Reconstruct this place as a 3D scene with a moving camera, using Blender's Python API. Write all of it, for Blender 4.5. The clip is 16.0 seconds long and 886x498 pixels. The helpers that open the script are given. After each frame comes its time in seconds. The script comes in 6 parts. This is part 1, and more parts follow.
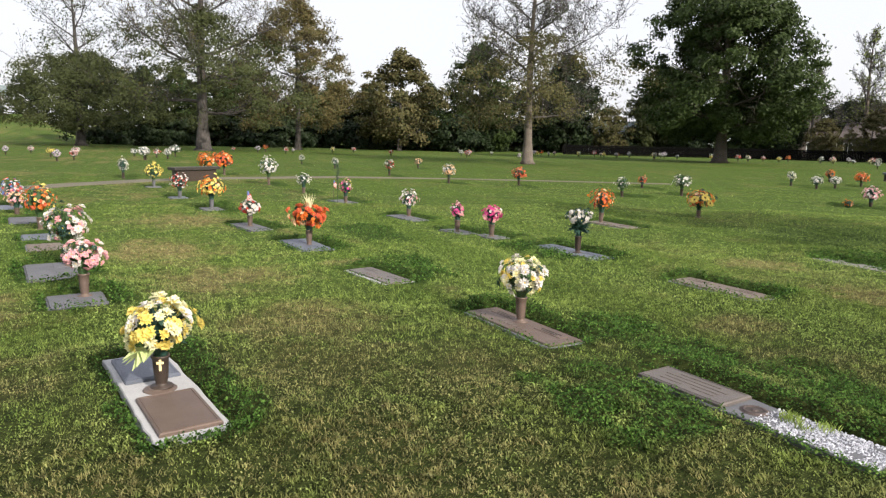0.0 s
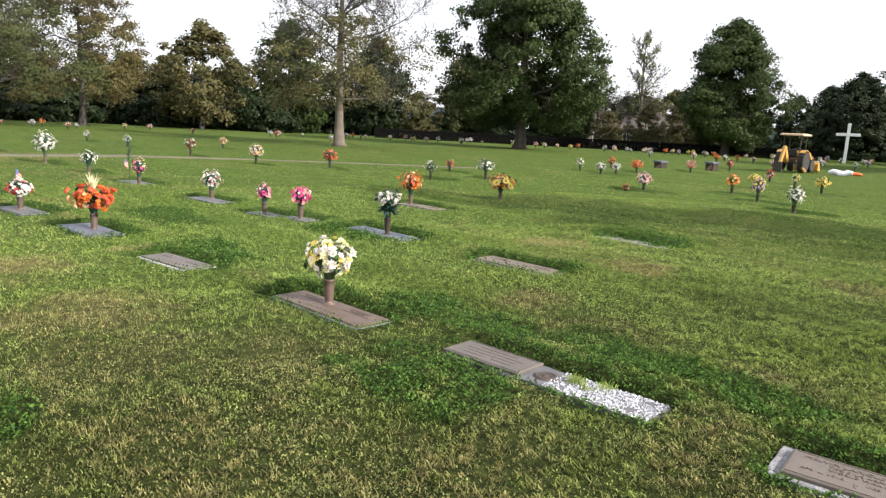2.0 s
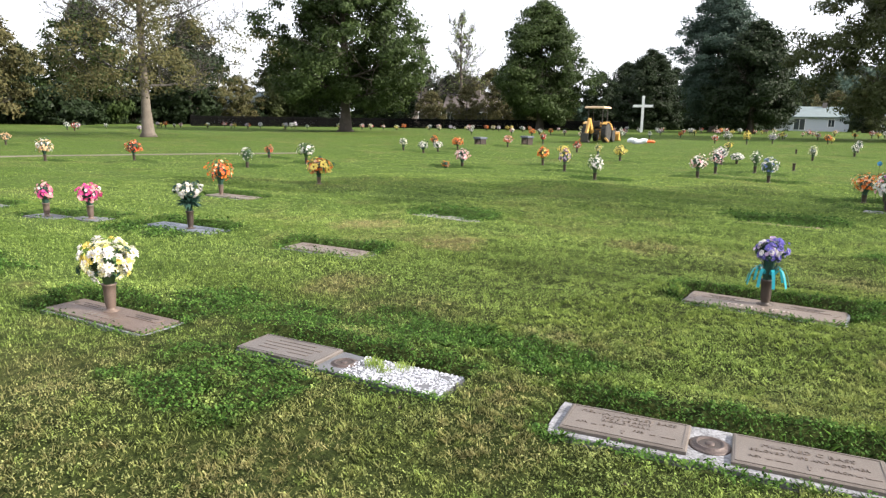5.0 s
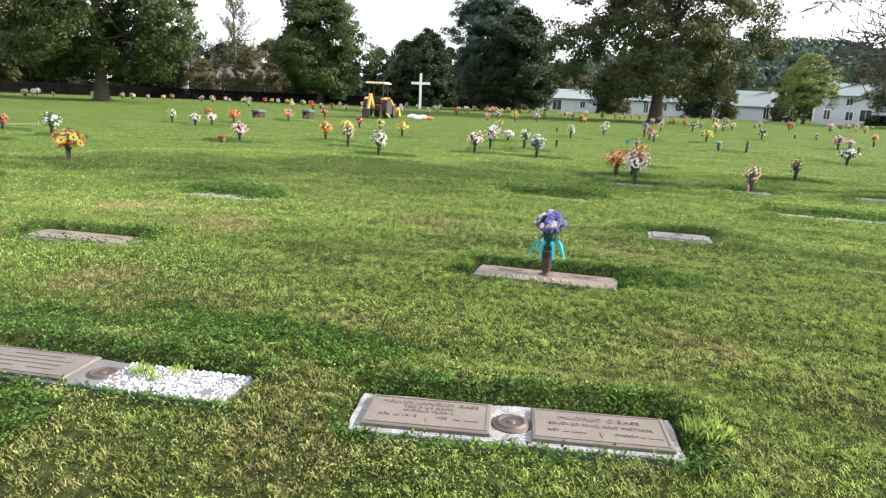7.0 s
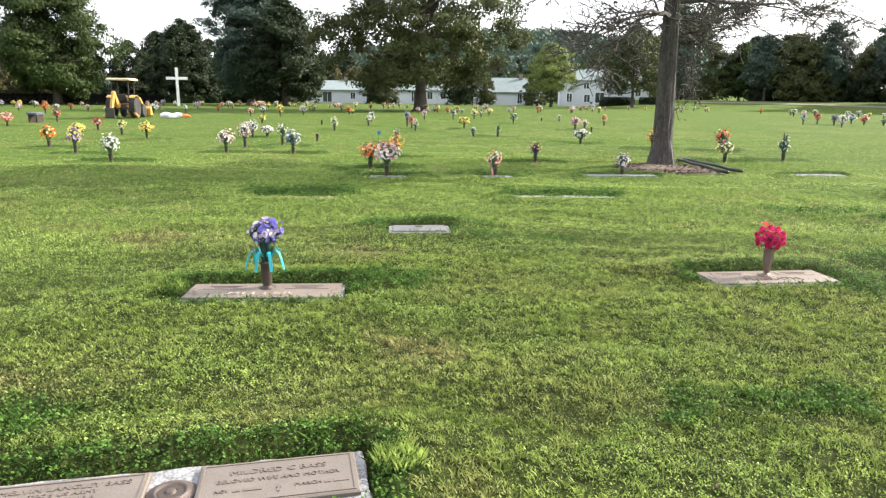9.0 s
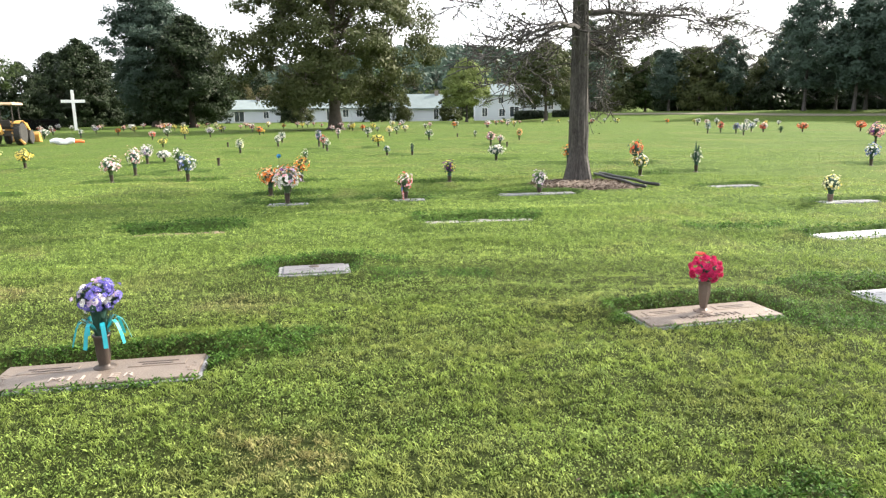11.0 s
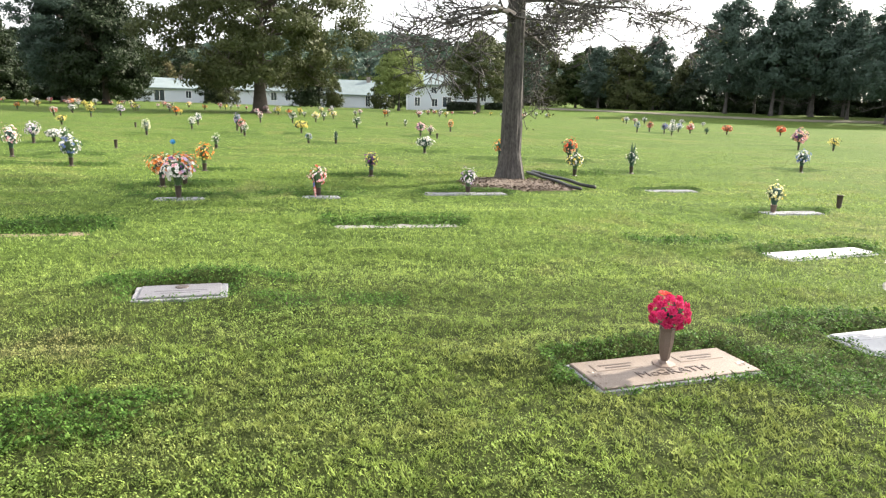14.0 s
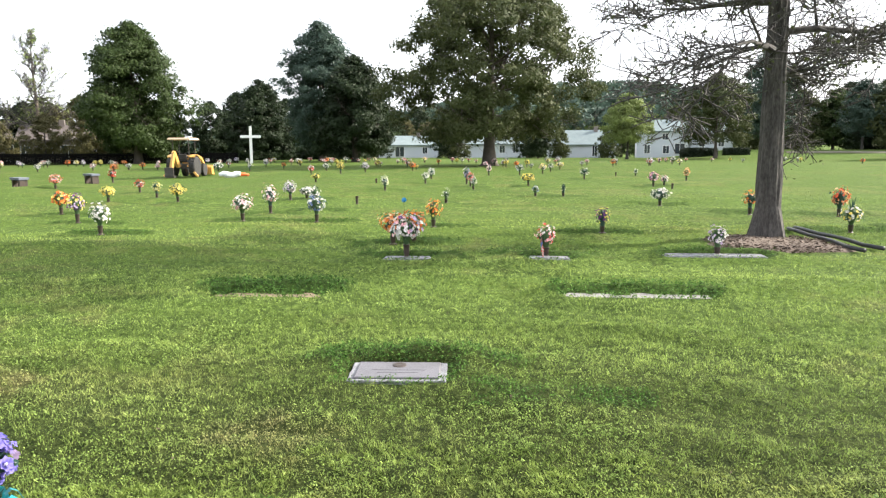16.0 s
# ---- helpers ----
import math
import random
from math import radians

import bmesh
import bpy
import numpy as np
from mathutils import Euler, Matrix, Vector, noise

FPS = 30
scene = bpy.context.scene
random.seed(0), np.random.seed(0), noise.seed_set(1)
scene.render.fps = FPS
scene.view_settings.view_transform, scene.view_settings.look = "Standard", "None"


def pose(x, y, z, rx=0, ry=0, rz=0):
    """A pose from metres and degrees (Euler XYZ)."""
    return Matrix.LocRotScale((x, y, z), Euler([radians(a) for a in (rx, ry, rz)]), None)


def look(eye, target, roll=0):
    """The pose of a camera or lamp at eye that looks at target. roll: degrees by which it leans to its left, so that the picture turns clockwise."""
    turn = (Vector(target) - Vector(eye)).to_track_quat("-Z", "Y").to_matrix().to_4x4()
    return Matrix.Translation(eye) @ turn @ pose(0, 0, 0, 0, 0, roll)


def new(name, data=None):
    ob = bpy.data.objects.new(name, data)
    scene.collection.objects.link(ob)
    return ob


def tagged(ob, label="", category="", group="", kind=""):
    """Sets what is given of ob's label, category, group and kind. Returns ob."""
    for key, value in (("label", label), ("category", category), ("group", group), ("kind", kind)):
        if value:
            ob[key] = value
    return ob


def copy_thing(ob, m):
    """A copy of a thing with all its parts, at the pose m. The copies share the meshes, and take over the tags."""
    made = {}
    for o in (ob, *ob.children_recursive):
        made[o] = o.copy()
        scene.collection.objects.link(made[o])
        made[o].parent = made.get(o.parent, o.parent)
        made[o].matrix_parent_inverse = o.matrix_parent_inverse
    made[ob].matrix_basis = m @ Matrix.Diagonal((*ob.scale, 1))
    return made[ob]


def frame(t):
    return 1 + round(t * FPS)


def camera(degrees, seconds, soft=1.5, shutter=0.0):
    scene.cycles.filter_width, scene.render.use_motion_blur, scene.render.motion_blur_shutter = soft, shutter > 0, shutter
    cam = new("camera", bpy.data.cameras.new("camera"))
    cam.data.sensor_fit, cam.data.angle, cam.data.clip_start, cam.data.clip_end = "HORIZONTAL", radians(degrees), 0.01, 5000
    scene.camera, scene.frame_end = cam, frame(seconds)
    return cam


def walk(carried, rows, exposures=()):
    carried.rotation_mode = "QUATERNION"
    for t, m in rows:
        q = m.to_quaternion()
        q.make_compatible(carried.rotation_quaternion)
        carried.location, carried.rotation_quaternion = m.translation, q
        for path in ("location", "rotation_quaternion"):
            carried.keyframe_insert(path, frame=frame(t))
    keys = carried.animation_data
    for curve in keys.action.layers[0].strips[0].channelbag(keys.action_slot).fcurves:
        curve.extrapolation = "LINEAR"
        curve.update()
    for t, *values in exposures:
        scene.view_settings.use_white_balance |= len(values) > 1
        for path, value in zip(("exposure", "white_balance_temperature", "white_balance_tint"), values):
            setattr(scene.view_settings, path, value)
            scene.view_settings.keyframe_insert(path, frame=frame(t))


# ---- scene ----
cam = camera(66.8, 16.0, 1.3)
PATH = [
    (0, (0.244, -1.397, 1.54), (1.042, 0.409, 1.22), 1.2),
    (0.5, (0.264, -1.397, 1.536), (1.149, 0.365, 1.199), 1.4),
    (1, (0.284, -1.403, 1.531), (1.297, 0.29, 1.209), 1.5),
    (1.5, (0.299, -1.399, 1.525), (1.453, 0.2, 1.191), 2.4),
    (2, (0.315, -1.39, 1.518), (1.577, 0.122, 1.168), 2.9),
    (2.5, (0.318, -1.398, 1.521), (1.599, 0.095, 1.158), 3.0),
    (3, (0.323, -1.401, 1.516), (1.65, 0.051, 1.155), 2.9),
    (3.2, (0.336, -1.406, 1.52), (1.702, 0.009, 1.157), 2.7),
    (5.3, (0.681, -1.537, 1.507), (2.322, -0.469, 1.1), 1.4),
    (5.5, (0.721, -1.498, 1.494), (2.406, -0.508, 1.065), 2.1),
    (6, (0.792, -1.424, 1.505), (2.554, -0.575, 1.087), 2.5),
    (6.5, (0.824, -1.376, 1.508), (2.638, -0.642, 1.097), 3.1),
    (7, (0.868, -1.364, 1.485), (2.728, -0.774, 1.047), 2.5),
    (7.5, (0.922, -1.41, 1.49), (2.804, -0.925, 1.019), 0.2),
    (8, (1.074, -1.544, 1.489), (2.996, -1.278, 1.007), 2.5),
    (8.5, (1.212, -1.727, 1.517), (3.163, -1.624, 1.091), 3.3),
    (9, (1.399, -1.843, 1.529), (3.349, -1.868, 1.085), 0.7),
    (9.5, (1.706, -1.935, 1.52), (3.654, -2.068, 1.09), 0.0),
    (9.7, (1.814, -1.971, 1.529), (3.765, -2.12, 1.114), -0.3),
    (11.8, (2.664, -2.179, 1.579), (4.599, -2.49, 1.18), 0.3),
    (12, (2.749, -2.203, 1.584), (4.683, -2.526, 1.19), 0.6),
    (12.5, (2.96, -2.341, 1.577), (4.91, -2.604, 1.216), 2.0),
    (13, (3.143, -2.447, 1.555), (5.058, -2.811, 1.108), 2.5),
    (13.5, (3.382, -2.467, 1.566), (5.293, -2.908, 1.177), 2.0),
    (14, (3.603, -2.5, 1.568), (5.503, -2.953, 1.141), 1.9),
    (14.5, (3.851, -2.568, 1.589), (5.792, -2.875, 1.218), 2.5),
    (15, (4.055, -2.573, 1.592), (6.02, -2.603, 1.225), 1.4),
    (15.5, (4.288, -2.518, 1.608), (6.268, -2.428, 1.339), 0.5),
    (16, (4.442, -2.48, 1.627), (6.41, -2.28, 1.333), -0.2),
]
walk(cam, [(t, look(eye, target, roll)) for t, eye, target, roll in PATH],
     [(0, 0.48, 6180, 13), (1, 0.68, 6170, 13), (3, 0.88, 6130, 12), (5.5, 1.18, 6060, 12), (9, 1.51, 6170, 10), (14.5, 1.64, 6280, 10), (16, 1.51, 6080, 10)])


# ---- light ----
SUN_AZ = radians(-69.0)      # direction towards the sun, counted from +x
SUN_EL = radians(31.0)
world = bpy.data.worlds.new("hazy_sky")
scene.world = world
world.use_nodes = True
wn, wl = world.node_tree.nodes, world.node_tree.links
wn.clear()
sky = wn.new("ShaderNodeTexSky")
sky.sky_type, sky.sun_disc = "NISHITA", False
sky.sun_elevation, sky.sun_rotation = SUN_EL, radians(90) - SUN_AZ
sky.air_density, sky.dust_density, sky.ozone_density = 1.0, 6.0, 1.0
haze = wn.new("ShaderNodeMix")
haze.data_type = "RGBA"
haze.inputs["Factor"].default_value = 0.72
haze.inputs["B"].default_value = (7.9, 7.8, 7.65, 1)
wb = wn.new("ShaderNodeBackground")
wb.inputs["Strength"].default_value = 0.115
wo = wn.new("ShaderNodeOutputWorld")
wl.new(sky.outputs[0], haze.inputs["A"])
wl.new(haze.outputs["Result"], wb.inputs["Color"])
wl.new(wb.outputs[0], wo.inputs["Surface"])
sun = new("sun", bpy.data.lights.new("sun", "SUN"))
sun.data.energy, sun.data.angle, sun.data.color = 5.0, radians(0.6), (1.0, 0.90, 0.74)
sun.matrix_world = look((0, 0, 60), (-60 * math.cos(SUN_AZ) * math.cos(SUN_EL), -60 * math.sin(SUN_AZ) * math.cos(SUN_EL), 60 - 60 * math.sin(SUN_EL)))


# ---- materials ----
def material(name, col, rough=0.7, metal=0.0, vary=0.25, scale=8.0, bump=0.2, island=0.0, trans=0.0, fine=60.0, obj=0.0, spec=0.5, dark=None, tall=1.0):
    """Two-scale noise over a base colour, optional variation per piece and light through thin leaves."""
    m = bpy.data.materials.new(name)
    m.use_nodes = True
    n, l = m.node_tree.nodes, m.node_tree.links
    b = n["Principled BSDF"]
    b.inputs["Roughness"].default_value, b.inputs["Metallic"].default_value = rough, metal
    b.inputs["Specular IOR Level"].default_value = spec
    co = n.new("ShaderNodeTexCoord")
    big, small = n.new("ShaderNodeTexNoise"), n.new("ShaderNodeTexNoise")
    big.inputs["Scale"].default_value, small.inputs["Scale"].default_value = scale, fine
    big.inputs["Detail"].default_value, small.inputs["Detail"].default_value = 3, 2
    src = co.outputs["Object"]
    if tall != 1.0:
        mp = n.new("ShaderNodeMapping")
        mp.inputs["Scale"].default_value = (1, 1, 1 / tall)
        l.new(src, mp.inputs["Vector"])
        src = mp.outputs[0]
    l.new(src, big.inputs["Vector"])
    l.new(src, small.inputs["Vector"])
    add = n.new("ShaderNodeMath")
    add.operation = "ADD"
    l.new(big.outputs["Fac"], add.inputs[0])
    l.new(small.outputs["Fac"], add.inputs[1])
    val = add.outputs[0]
    if island:
        g = n.new("ShaderNodeNewGeometry")
        k = n.new("ShaderNodeMath")
        k.operation = "MULTIPLY_ADD"
        k.inputs[1].default_value = island
        l.new(g.outputs["Random Per Island"], k.inputs[0])
        l.new(val, k.inputs[2])
        val = k.outputs[0]
    if obj:
        o = n.new("ShaderNodeObjectInfo")
        k = n.new("ShaderNodeMath")
        k.operation = "MULTIPLY_ADD"
        k.inputs[1].default_value = obj
        l.new(o.outputs["Random"], k.inputs[0])
        l.new(val, k.inputs[2])
        val = k.outputs[0]
    ramp = n.new("ShaderNodeMapRange")
    ramp.inputs["From Min"].default_value, ramp.inputs["From Max"].default_value = 0.6, 1.4 + island + obj
    l.new(val, ramp.inputs["Value"])
    mix = n.new("ShaderNodeMix")
    mix.data_type = "RGBA"
    lo = dark or [c * (1 - vary) for c in col]
    mix.inputs["A"].default_value = (*lo[:3], 1)
    mix.inputs["B"].default_value = (*[min(1, c * (1 + vary)) for c in col], 1)
    l.new(ramp.outputs[0], mix.inputs["Factor"])
    l.new(mix.outputs["Result"], b.inputs["Base Color"])
    if bump:
        bp = n.new("ShaderNodeBump")
        bp.inputs["Strength"].default_value, bp.inputs["Distance"].default_value = bump, 0.01
        l.new(add.outputs[0], bp.inputs["Height"])
        l.new(bp.outputs[0], b.inputs["Normal"])
    if trans:
        t = n.new("ShaderNodeBsdfTranslucent")
        l.new(mix.outputs["Result"], t.inputs["Color"])
        s = n.new("ShaderNodeMixShader")
        s.inputs[0].default_value = trans
        l.new(b.outputs[0], s.inputs[1])
        l.new(t.outputs[0], s.inputs[2])
        l.new(s.outputs[0], n["Material Output"].inputs["Surface"])
    return m


def grass_material(name, blades):
    """Lawn: fresh and dry patches at metre scale. Lush clover, darkened to paint its shade, where the attribute says
    so.
    """
    m = bpy.data.materials.new(name)
    m.use_nodes = True
    n, l = m.node_tree.nodes, m.node_tree.links
    b = n["Principled BSDF"]
    b.inputs["Roughness"].default_value = 0.65 if blades else 0.95
    b.inputs["Specular IOR Level"].default_value = 0.10 if blades else 0.05
    g = n.new("ShaderNodeNewGeometry")

    def noise_of(scale, detail, stretch=None):
        t = n.new("ShaderNodeTexNoise")
        t.inputs["Scale"].default_value, t.inputs["Detail"].default_value = scale, detail
        src = g.outputs["Position"]
        if stretch:
            mp = n.new("ShaderNodeMapping")
            mp.inputs["Scale"].default_value = stretch
            l.new(src, mp.inputs["Vector"])
            src = mp.outputs[0]
        l.new(src, t.inputs["Vector"])
        return t.outputs["Fac"]

    def step(v, a, c):
        r = n.new("ShaderNodeMapRange")
        r.interpolation_type = "SMOOTHSTEP"
        r.inputs["From Min"].default_value, r.inputs["From Max"].default_value = a, c
        l.new(v, r.inputs["Value"])
        return r.outputs[0]

    def blend(f, a, c):
        x = n.new("ShaderNodeMix")
        x.data_type = "RGBA"
        for key, v in (("A", a), ("B", c)):
            if isinstance(v, tuple):
                x.inputs[key].default_value = (*v, 1)
            else:
                l.new(v, x.inputs[key])
        l.new(f, x.inputs["Factor"])
        return x.outputs["Result"]

    if blades:
        fresh = blend(g.outputs["Random Per Island"], (0.175, 0.240, 0.050), (0.412, 0.518, 0.140))
        dry = blend(g.outputs["Random Per Island"], (0.175, 0.162, 0.060), (0.44, 0.405, 0.180))
        # clover green deepened to paint the shade among its taller growth
        lush_shade = blend(g.outputs["Random Per Island"], (0.016, 0.050, 0.008), (0.125, 0.230, 0.044))
    else:
        f = noise_of(26, 5)
        fresh = blend(f, (0.031, 0.056, 0.0115), (0.106, 0.148, 0.036))
        dry = blend(f, (0.0902, 0.0820, 0.0312), (0.2296, 0.1927, 0.0820))
        lush_shade = blend(f, (0.018, 0.038, 0.008), (0.066, 0.104, 0.022))
    att = n.new("ShaderNodeAttribute")
    att.attribute_name = "dry"
    patch = n.new("ShaderNodeMath")
    patch.operation = "MULTIPLY"
    l.new(att.outputs["Fac"], patch.inputs[0])
    l.new(step(noise_of(9.0, 4), 0.26, 0.48), patch.inputs[1])
    stripes = step(noise_of(1.0, 4, (1.25, 0.07, 1)), 0.36, 0.64)
    c1 = blend(stripes, fresh, blend(n_const(n, 0.50), fresh, (0.075, 0.120, 0.018)))
    c2 = blend(patch.outputs[0], c1, dry)
    at2 = n.new("ShaderNodeAttribute")
    at2.attribute_name = "lush_shade"
    c3 = blend(at2.outputs["Fac"], c2, lush_shade)
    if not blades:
        # dead growth under the blades, darkened to paint shade in the gaps
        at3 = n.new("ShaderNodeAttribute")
        at3.attribute_name = "shaded_thatch"
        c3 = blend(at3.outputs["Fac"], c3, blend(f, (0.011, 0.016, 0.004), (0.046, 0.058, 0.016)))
    tuft = step(noise_of(13.0, 6), 0.30, 0.68)
    mul = n.new("ShaderNodeMix")
    mul.data_type, mul.blend_type = "RGBA", "MULTIPLY"
    mul.inputs["Factor"].default_value = 1.0
    l.new(c3, mul.inputs["A"])
    l.new(blend(tuft, (0.54, 0.58, 0.58), (1.23, 1.22, 1.23)), mul.inputs["B"])
    c3 = mul.outputs["Result"]
    l.new(c3, b.inputs["Base Color"])
    if blades:
        t = n.new("ShaderNodeBsdfTranslucent")
        l.new(c3, t.inputs["Color"])
        s = n.new("ShaderNodeMixShader")
        s.inputs[0].default_value = 0.36
        l.new(b.outputs[0], s.inputs[1])
        l.new(t.outputs[0], s.inputs[2])
        l.new(s.outputs[0], n["Material Output"].inputs["Surface"])
    else:
        bp = n.new("ShaderNodeBump")
        bp.inputs["Strength"].default_value, bp.inputs["Distance"].default_value = 0.9, 0.03
        l.new(noise_of(45, 4), bp.inputs["Height"])
        l.new(bp.outputs[0], b.inputs["Normal"])
    return m


def n_const(nodes, v):
    k = nodes.new("ShaderNodeValue")
    k.outputs[0].default_value = v
    return k.outputs[0]


LAWN = grass_material("lawn", False)
BLADES = grass_material("grass_blades", True)
GRANITE = material("pale_speckled_granite", (0.1950, 0.1950, 0.2067), 0.85, spec=0.2, vary=0.75, scale=9, fine=75, bump=0.35)
GRANITE_GREY = material("grey_granite", (0.1092, 0.1108, 0.1209), 0.6, vary=0.3, scale=6, fine=160, bump=0.15, spec=0.2)
GRANITE_BLUE = material("blue_grey_granite", (0.088, 0.100, 0.130), 0.5, vary=0.25, scale=5, fine=120, bump=0.12)
CONCRETE = material("white_concrete", (0.36, 0.36, 0.365), 0.9, vary=0.14, scale=4, fine=90, bump=0.25, spec=0.1)
WALK = material("walk_concrete", (0.140, 0.130, 0.100), 0.9, vary=0.15, scale=0.8, fine=30, bump=0.2, spec=0.05)
CHIPS = material("white_stone_chips", (0.44, 0.45, 0.49), 0.9, spec=0.1, vary=0.75, scale=30, fine=120, bump=0.3, island=1.2)
BRONZE = material("weathered_bronze", (0.139, 0.101, 0.082), 0.5, metal=0.35, vary=0.2, scale=7, fine=190, bump=0.25)
BRONZE_TAN = material("tan_bronze", (0.1576, 0.1240, 0.1008), 0.5, metal=0.3, vary=0.2, scale=6, fine=170, bump=0.25)
BRONZE_GREY = material("greyed_bronze", (0.138, 0.120, 0.110), 0.5, metal=0.35, vary=0.22, scale=6, fine=170, bump=0.25)
BRONZE_PLATE = material("brown_grey_bronze", (0.152, 0.128, 0.110), 0.5, metal=0.35, vary=0.2, scale=6, fine=170, bump=0.25)
PLATE_GREY = material("lilac_grey_bronze", (0.128, 0.122, 0.134), 0.5, metal=0.25, vary=0.2, scale=6, fine=170, bump=0.2)
BRONZE_RING = material("tarnished_ring_bronze", (0.082, 0.062, 0.056), 0.55, metal=0.35, vary=0.35, scale=14, fine=120, bump=0.25)
BRONZE_DARK = material("dark_bronze", (0.045, 0.032, 0.025), 0.5, metal=0.2, vary=0.3, scale=9, fine=120, bump=0.15)
BRONZE_WORN = material("worn_letter_bronze", (0.15, 0.122, 0.104), 0.45, metal=0.4, vary=0.2, scale=20, fine=200, bump=0.1)
LETTER_PALE = material("worn_bright_bronze", (0.34, 0.28, 0.24), 0.4, metal=0.3, vary=0.2, scale=20, fine=200, bump=0.1)
LETTER_DARK = material("dark_letter_bronze", (0.055, 0.038, 0.032), 0.5, metal=0.3, vary=0.2, scale=20, fine=200, bump=0.1)
GOLD = material("brass_cross", (0.80, 0.68, 0.36), 0.4, metal=0.2, vary=0.1, bump=0)
BARK = material("grey_bark", (0.052, 0.047, 0.043), 0.95, vary=0.85, scale=7, fine=34, bump=1.0, tall=3.0)
BARK_PALE = material("pale_bark", (0.1178, 0.0992, 0.0806), 0.95, vary=0.35, scale=2, fine=12, bump=0.8)
BARK_DARK = material("dark_bark", (0.07, 0.058, 0.048), 0.95, vary=0.4, scale=2, fine=10, bump=0.8)
LEAF_GREEN = material("green_leaves", (0.0413, 0.0633, 0.0186), 0.55, vary=0.45, scale=0.35, fine=3, bump=0, island=0.45, trans=0.28, spec=0.15)
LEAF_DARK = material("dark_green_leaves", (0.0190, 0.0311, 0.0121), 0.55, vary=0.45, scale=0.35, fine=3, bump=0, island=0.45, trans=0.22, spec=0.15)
# blue-green leaves, made paler and bluer to paint distance haze
LEAF_HAZE_BLUE = material("haze_blue_green_leaves", (0.0530, 0.0817, 0.0618), 0.55, vary=0.4, scale=0.35, fine=3, bump=0, island=0.45, trans=0.25, spec=0.15)
LEAF_BROWN = material("browning_leaves", (0.0900, 0.0747, 0.0329), 0.65, vary=0.5, scale=0.3, fine=3, bump=0, island=0.45, trans=0.25, dark=(0.0417, 0.0549, 0.0198), spec=0.15)
LEAF_RUST = material("rust_leaves", (0.1076, 0.0813, 0.0351), 0.65, vary=0.45, scale=0.3, fine=3, bump=0, island=0.45, trans=0.25, dark=(0.0527, 0.0615, 0.0220), spec=0.15)
LEAF_OLIVE = material("olive_leaves", (0.0547, 0.0601, 0.0233), 0.6, vary=0.5, scale=0.3, fine=3, bump=0, island=0.45, trans=0.25, dark=(0.0359, 0.0503, 0.0179), spec=0.15)
LEAF_LIME = material("yellow_green_leaves", (0.1700, 0.2125, 0.0638), 0.55, vary=0.35, scale=0.4, fine=3, bump=0, island=0.45, trans=0.3, spec=0.15)
LEAF_PALE = material("pale_silk_leaves", (0.50, 0.58, 0.26), 0.6, vary=0.3, scale=12, fine=50, bump=0, island=0.5, trans=0.25, spec=0.2)
HEDGE = material("clipped_hedge_leaves", (0.020, 0.034, 0.016), 0.6, vary=0.4, scale=1, fine=8, bump=0, island=0.7, trans=0.1)
SIDING = material("white_siding", (0.52, 0.55, 0.60), 0.7, vary=0.05, scale=0.4, fine=6, bump=0.1)
SIDING_TAN = material("tan_siding", (0.17, 0.145, 0.13), 0.8, vary=0.12, scale=0.4, fine=6, bump=0.1)
ROOF = material("grey_shingles", (0.17, 0.205, 0.21), 0.95, spec=0.1, vary=0.15, scale=1, fine=12, bump=0.3)
ROOF_BROWN = material("brown_shingles", (0.085, 0.07, 0.065), 0.85, vary=0.15, scale=1, fine=12, bump=0.3)
GLASS = material("dark_window_glass", (0.035, 0.045, 0.055), 0.08, vary=0.2, scale=1, fine=4, bump=0, spec=0.8)
TRIM = material("white_trim", (0.78, 0.78, 0.78), 0.5, vary=0.05, bump=0.05)
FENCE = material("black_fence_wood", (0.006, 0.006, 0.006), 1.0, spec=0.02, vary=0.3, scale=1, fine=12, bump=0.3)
YELLOW = material("machine_yellow", (0.44, 0.25, 0.06), 0.45, vary=0.25, scale=3, fine=18, bump=0.05)
RUBBER = material("black_rubber", (0.025, 0.024, 0.022), 0.85, vary=0.4, scale=6, fine=40, bump=0.3)
STEEL = material("dark_steel", (0.06, 0.055, 0.05), 0.5, metal=0.6, vary=0.3, scale=5, fine=30, bump=0.1)
WHITE_PAINT = material("white_paint", (0.80, 0.80, 0.80), 0.5, vary=0.06, scale=1.5, fine=12, bump=0.05)
MULCH = material("leaf_mulch", (0.095, 0.068, 0.050), 0.95, vary=0.6, scale=12, fine=60, bump=0.5, island=1.0)
PIPE = material("black_pipe", (0.02, 0.02, 0.022), 0.55, vary=0.3, scale=4, fine=40, bump=0.1)
SUNK_STONE = material("dirty_sunken_stone", (0.17, 0.165, 0.15), 0.95, vary=0.4, scale=6, fine=60, bump=0.4)
SOIL = material("bare_soil", (0.17, 0.125, 0.08), 0.95, vary=0.4, scale=6, fine=50, bump=0.6)
STEM = material("stem_green", (0.05, 0.10, 0.035), 0.55, vary=0.35, scale=6, fine=40, bump=0, island=0.6, trans=0.2)
STEM_DARK = material("deep_green_foliage", (0.022, 0.062, 0.045), 0.55, vary=0.35, scale=6, fine=40, bump=0, island=0.6, trans=0.15)
CYAN = material("turquoise_ribbon", (0.0136, 0.2720, 0.3400), 0.35, vary=0.15, scale=8, fine=30, bump=0, trans=0.25)
PLASTIC_BLUE = material("blue_bottle", (0.02, 0.20, 0.45), 0.3, vary=0.2, bump=0)
ORANGE_TAPE = material("orange_plastic", (0.80, 0.16, 0.04), 0.5, vary=0.1, bump=0)
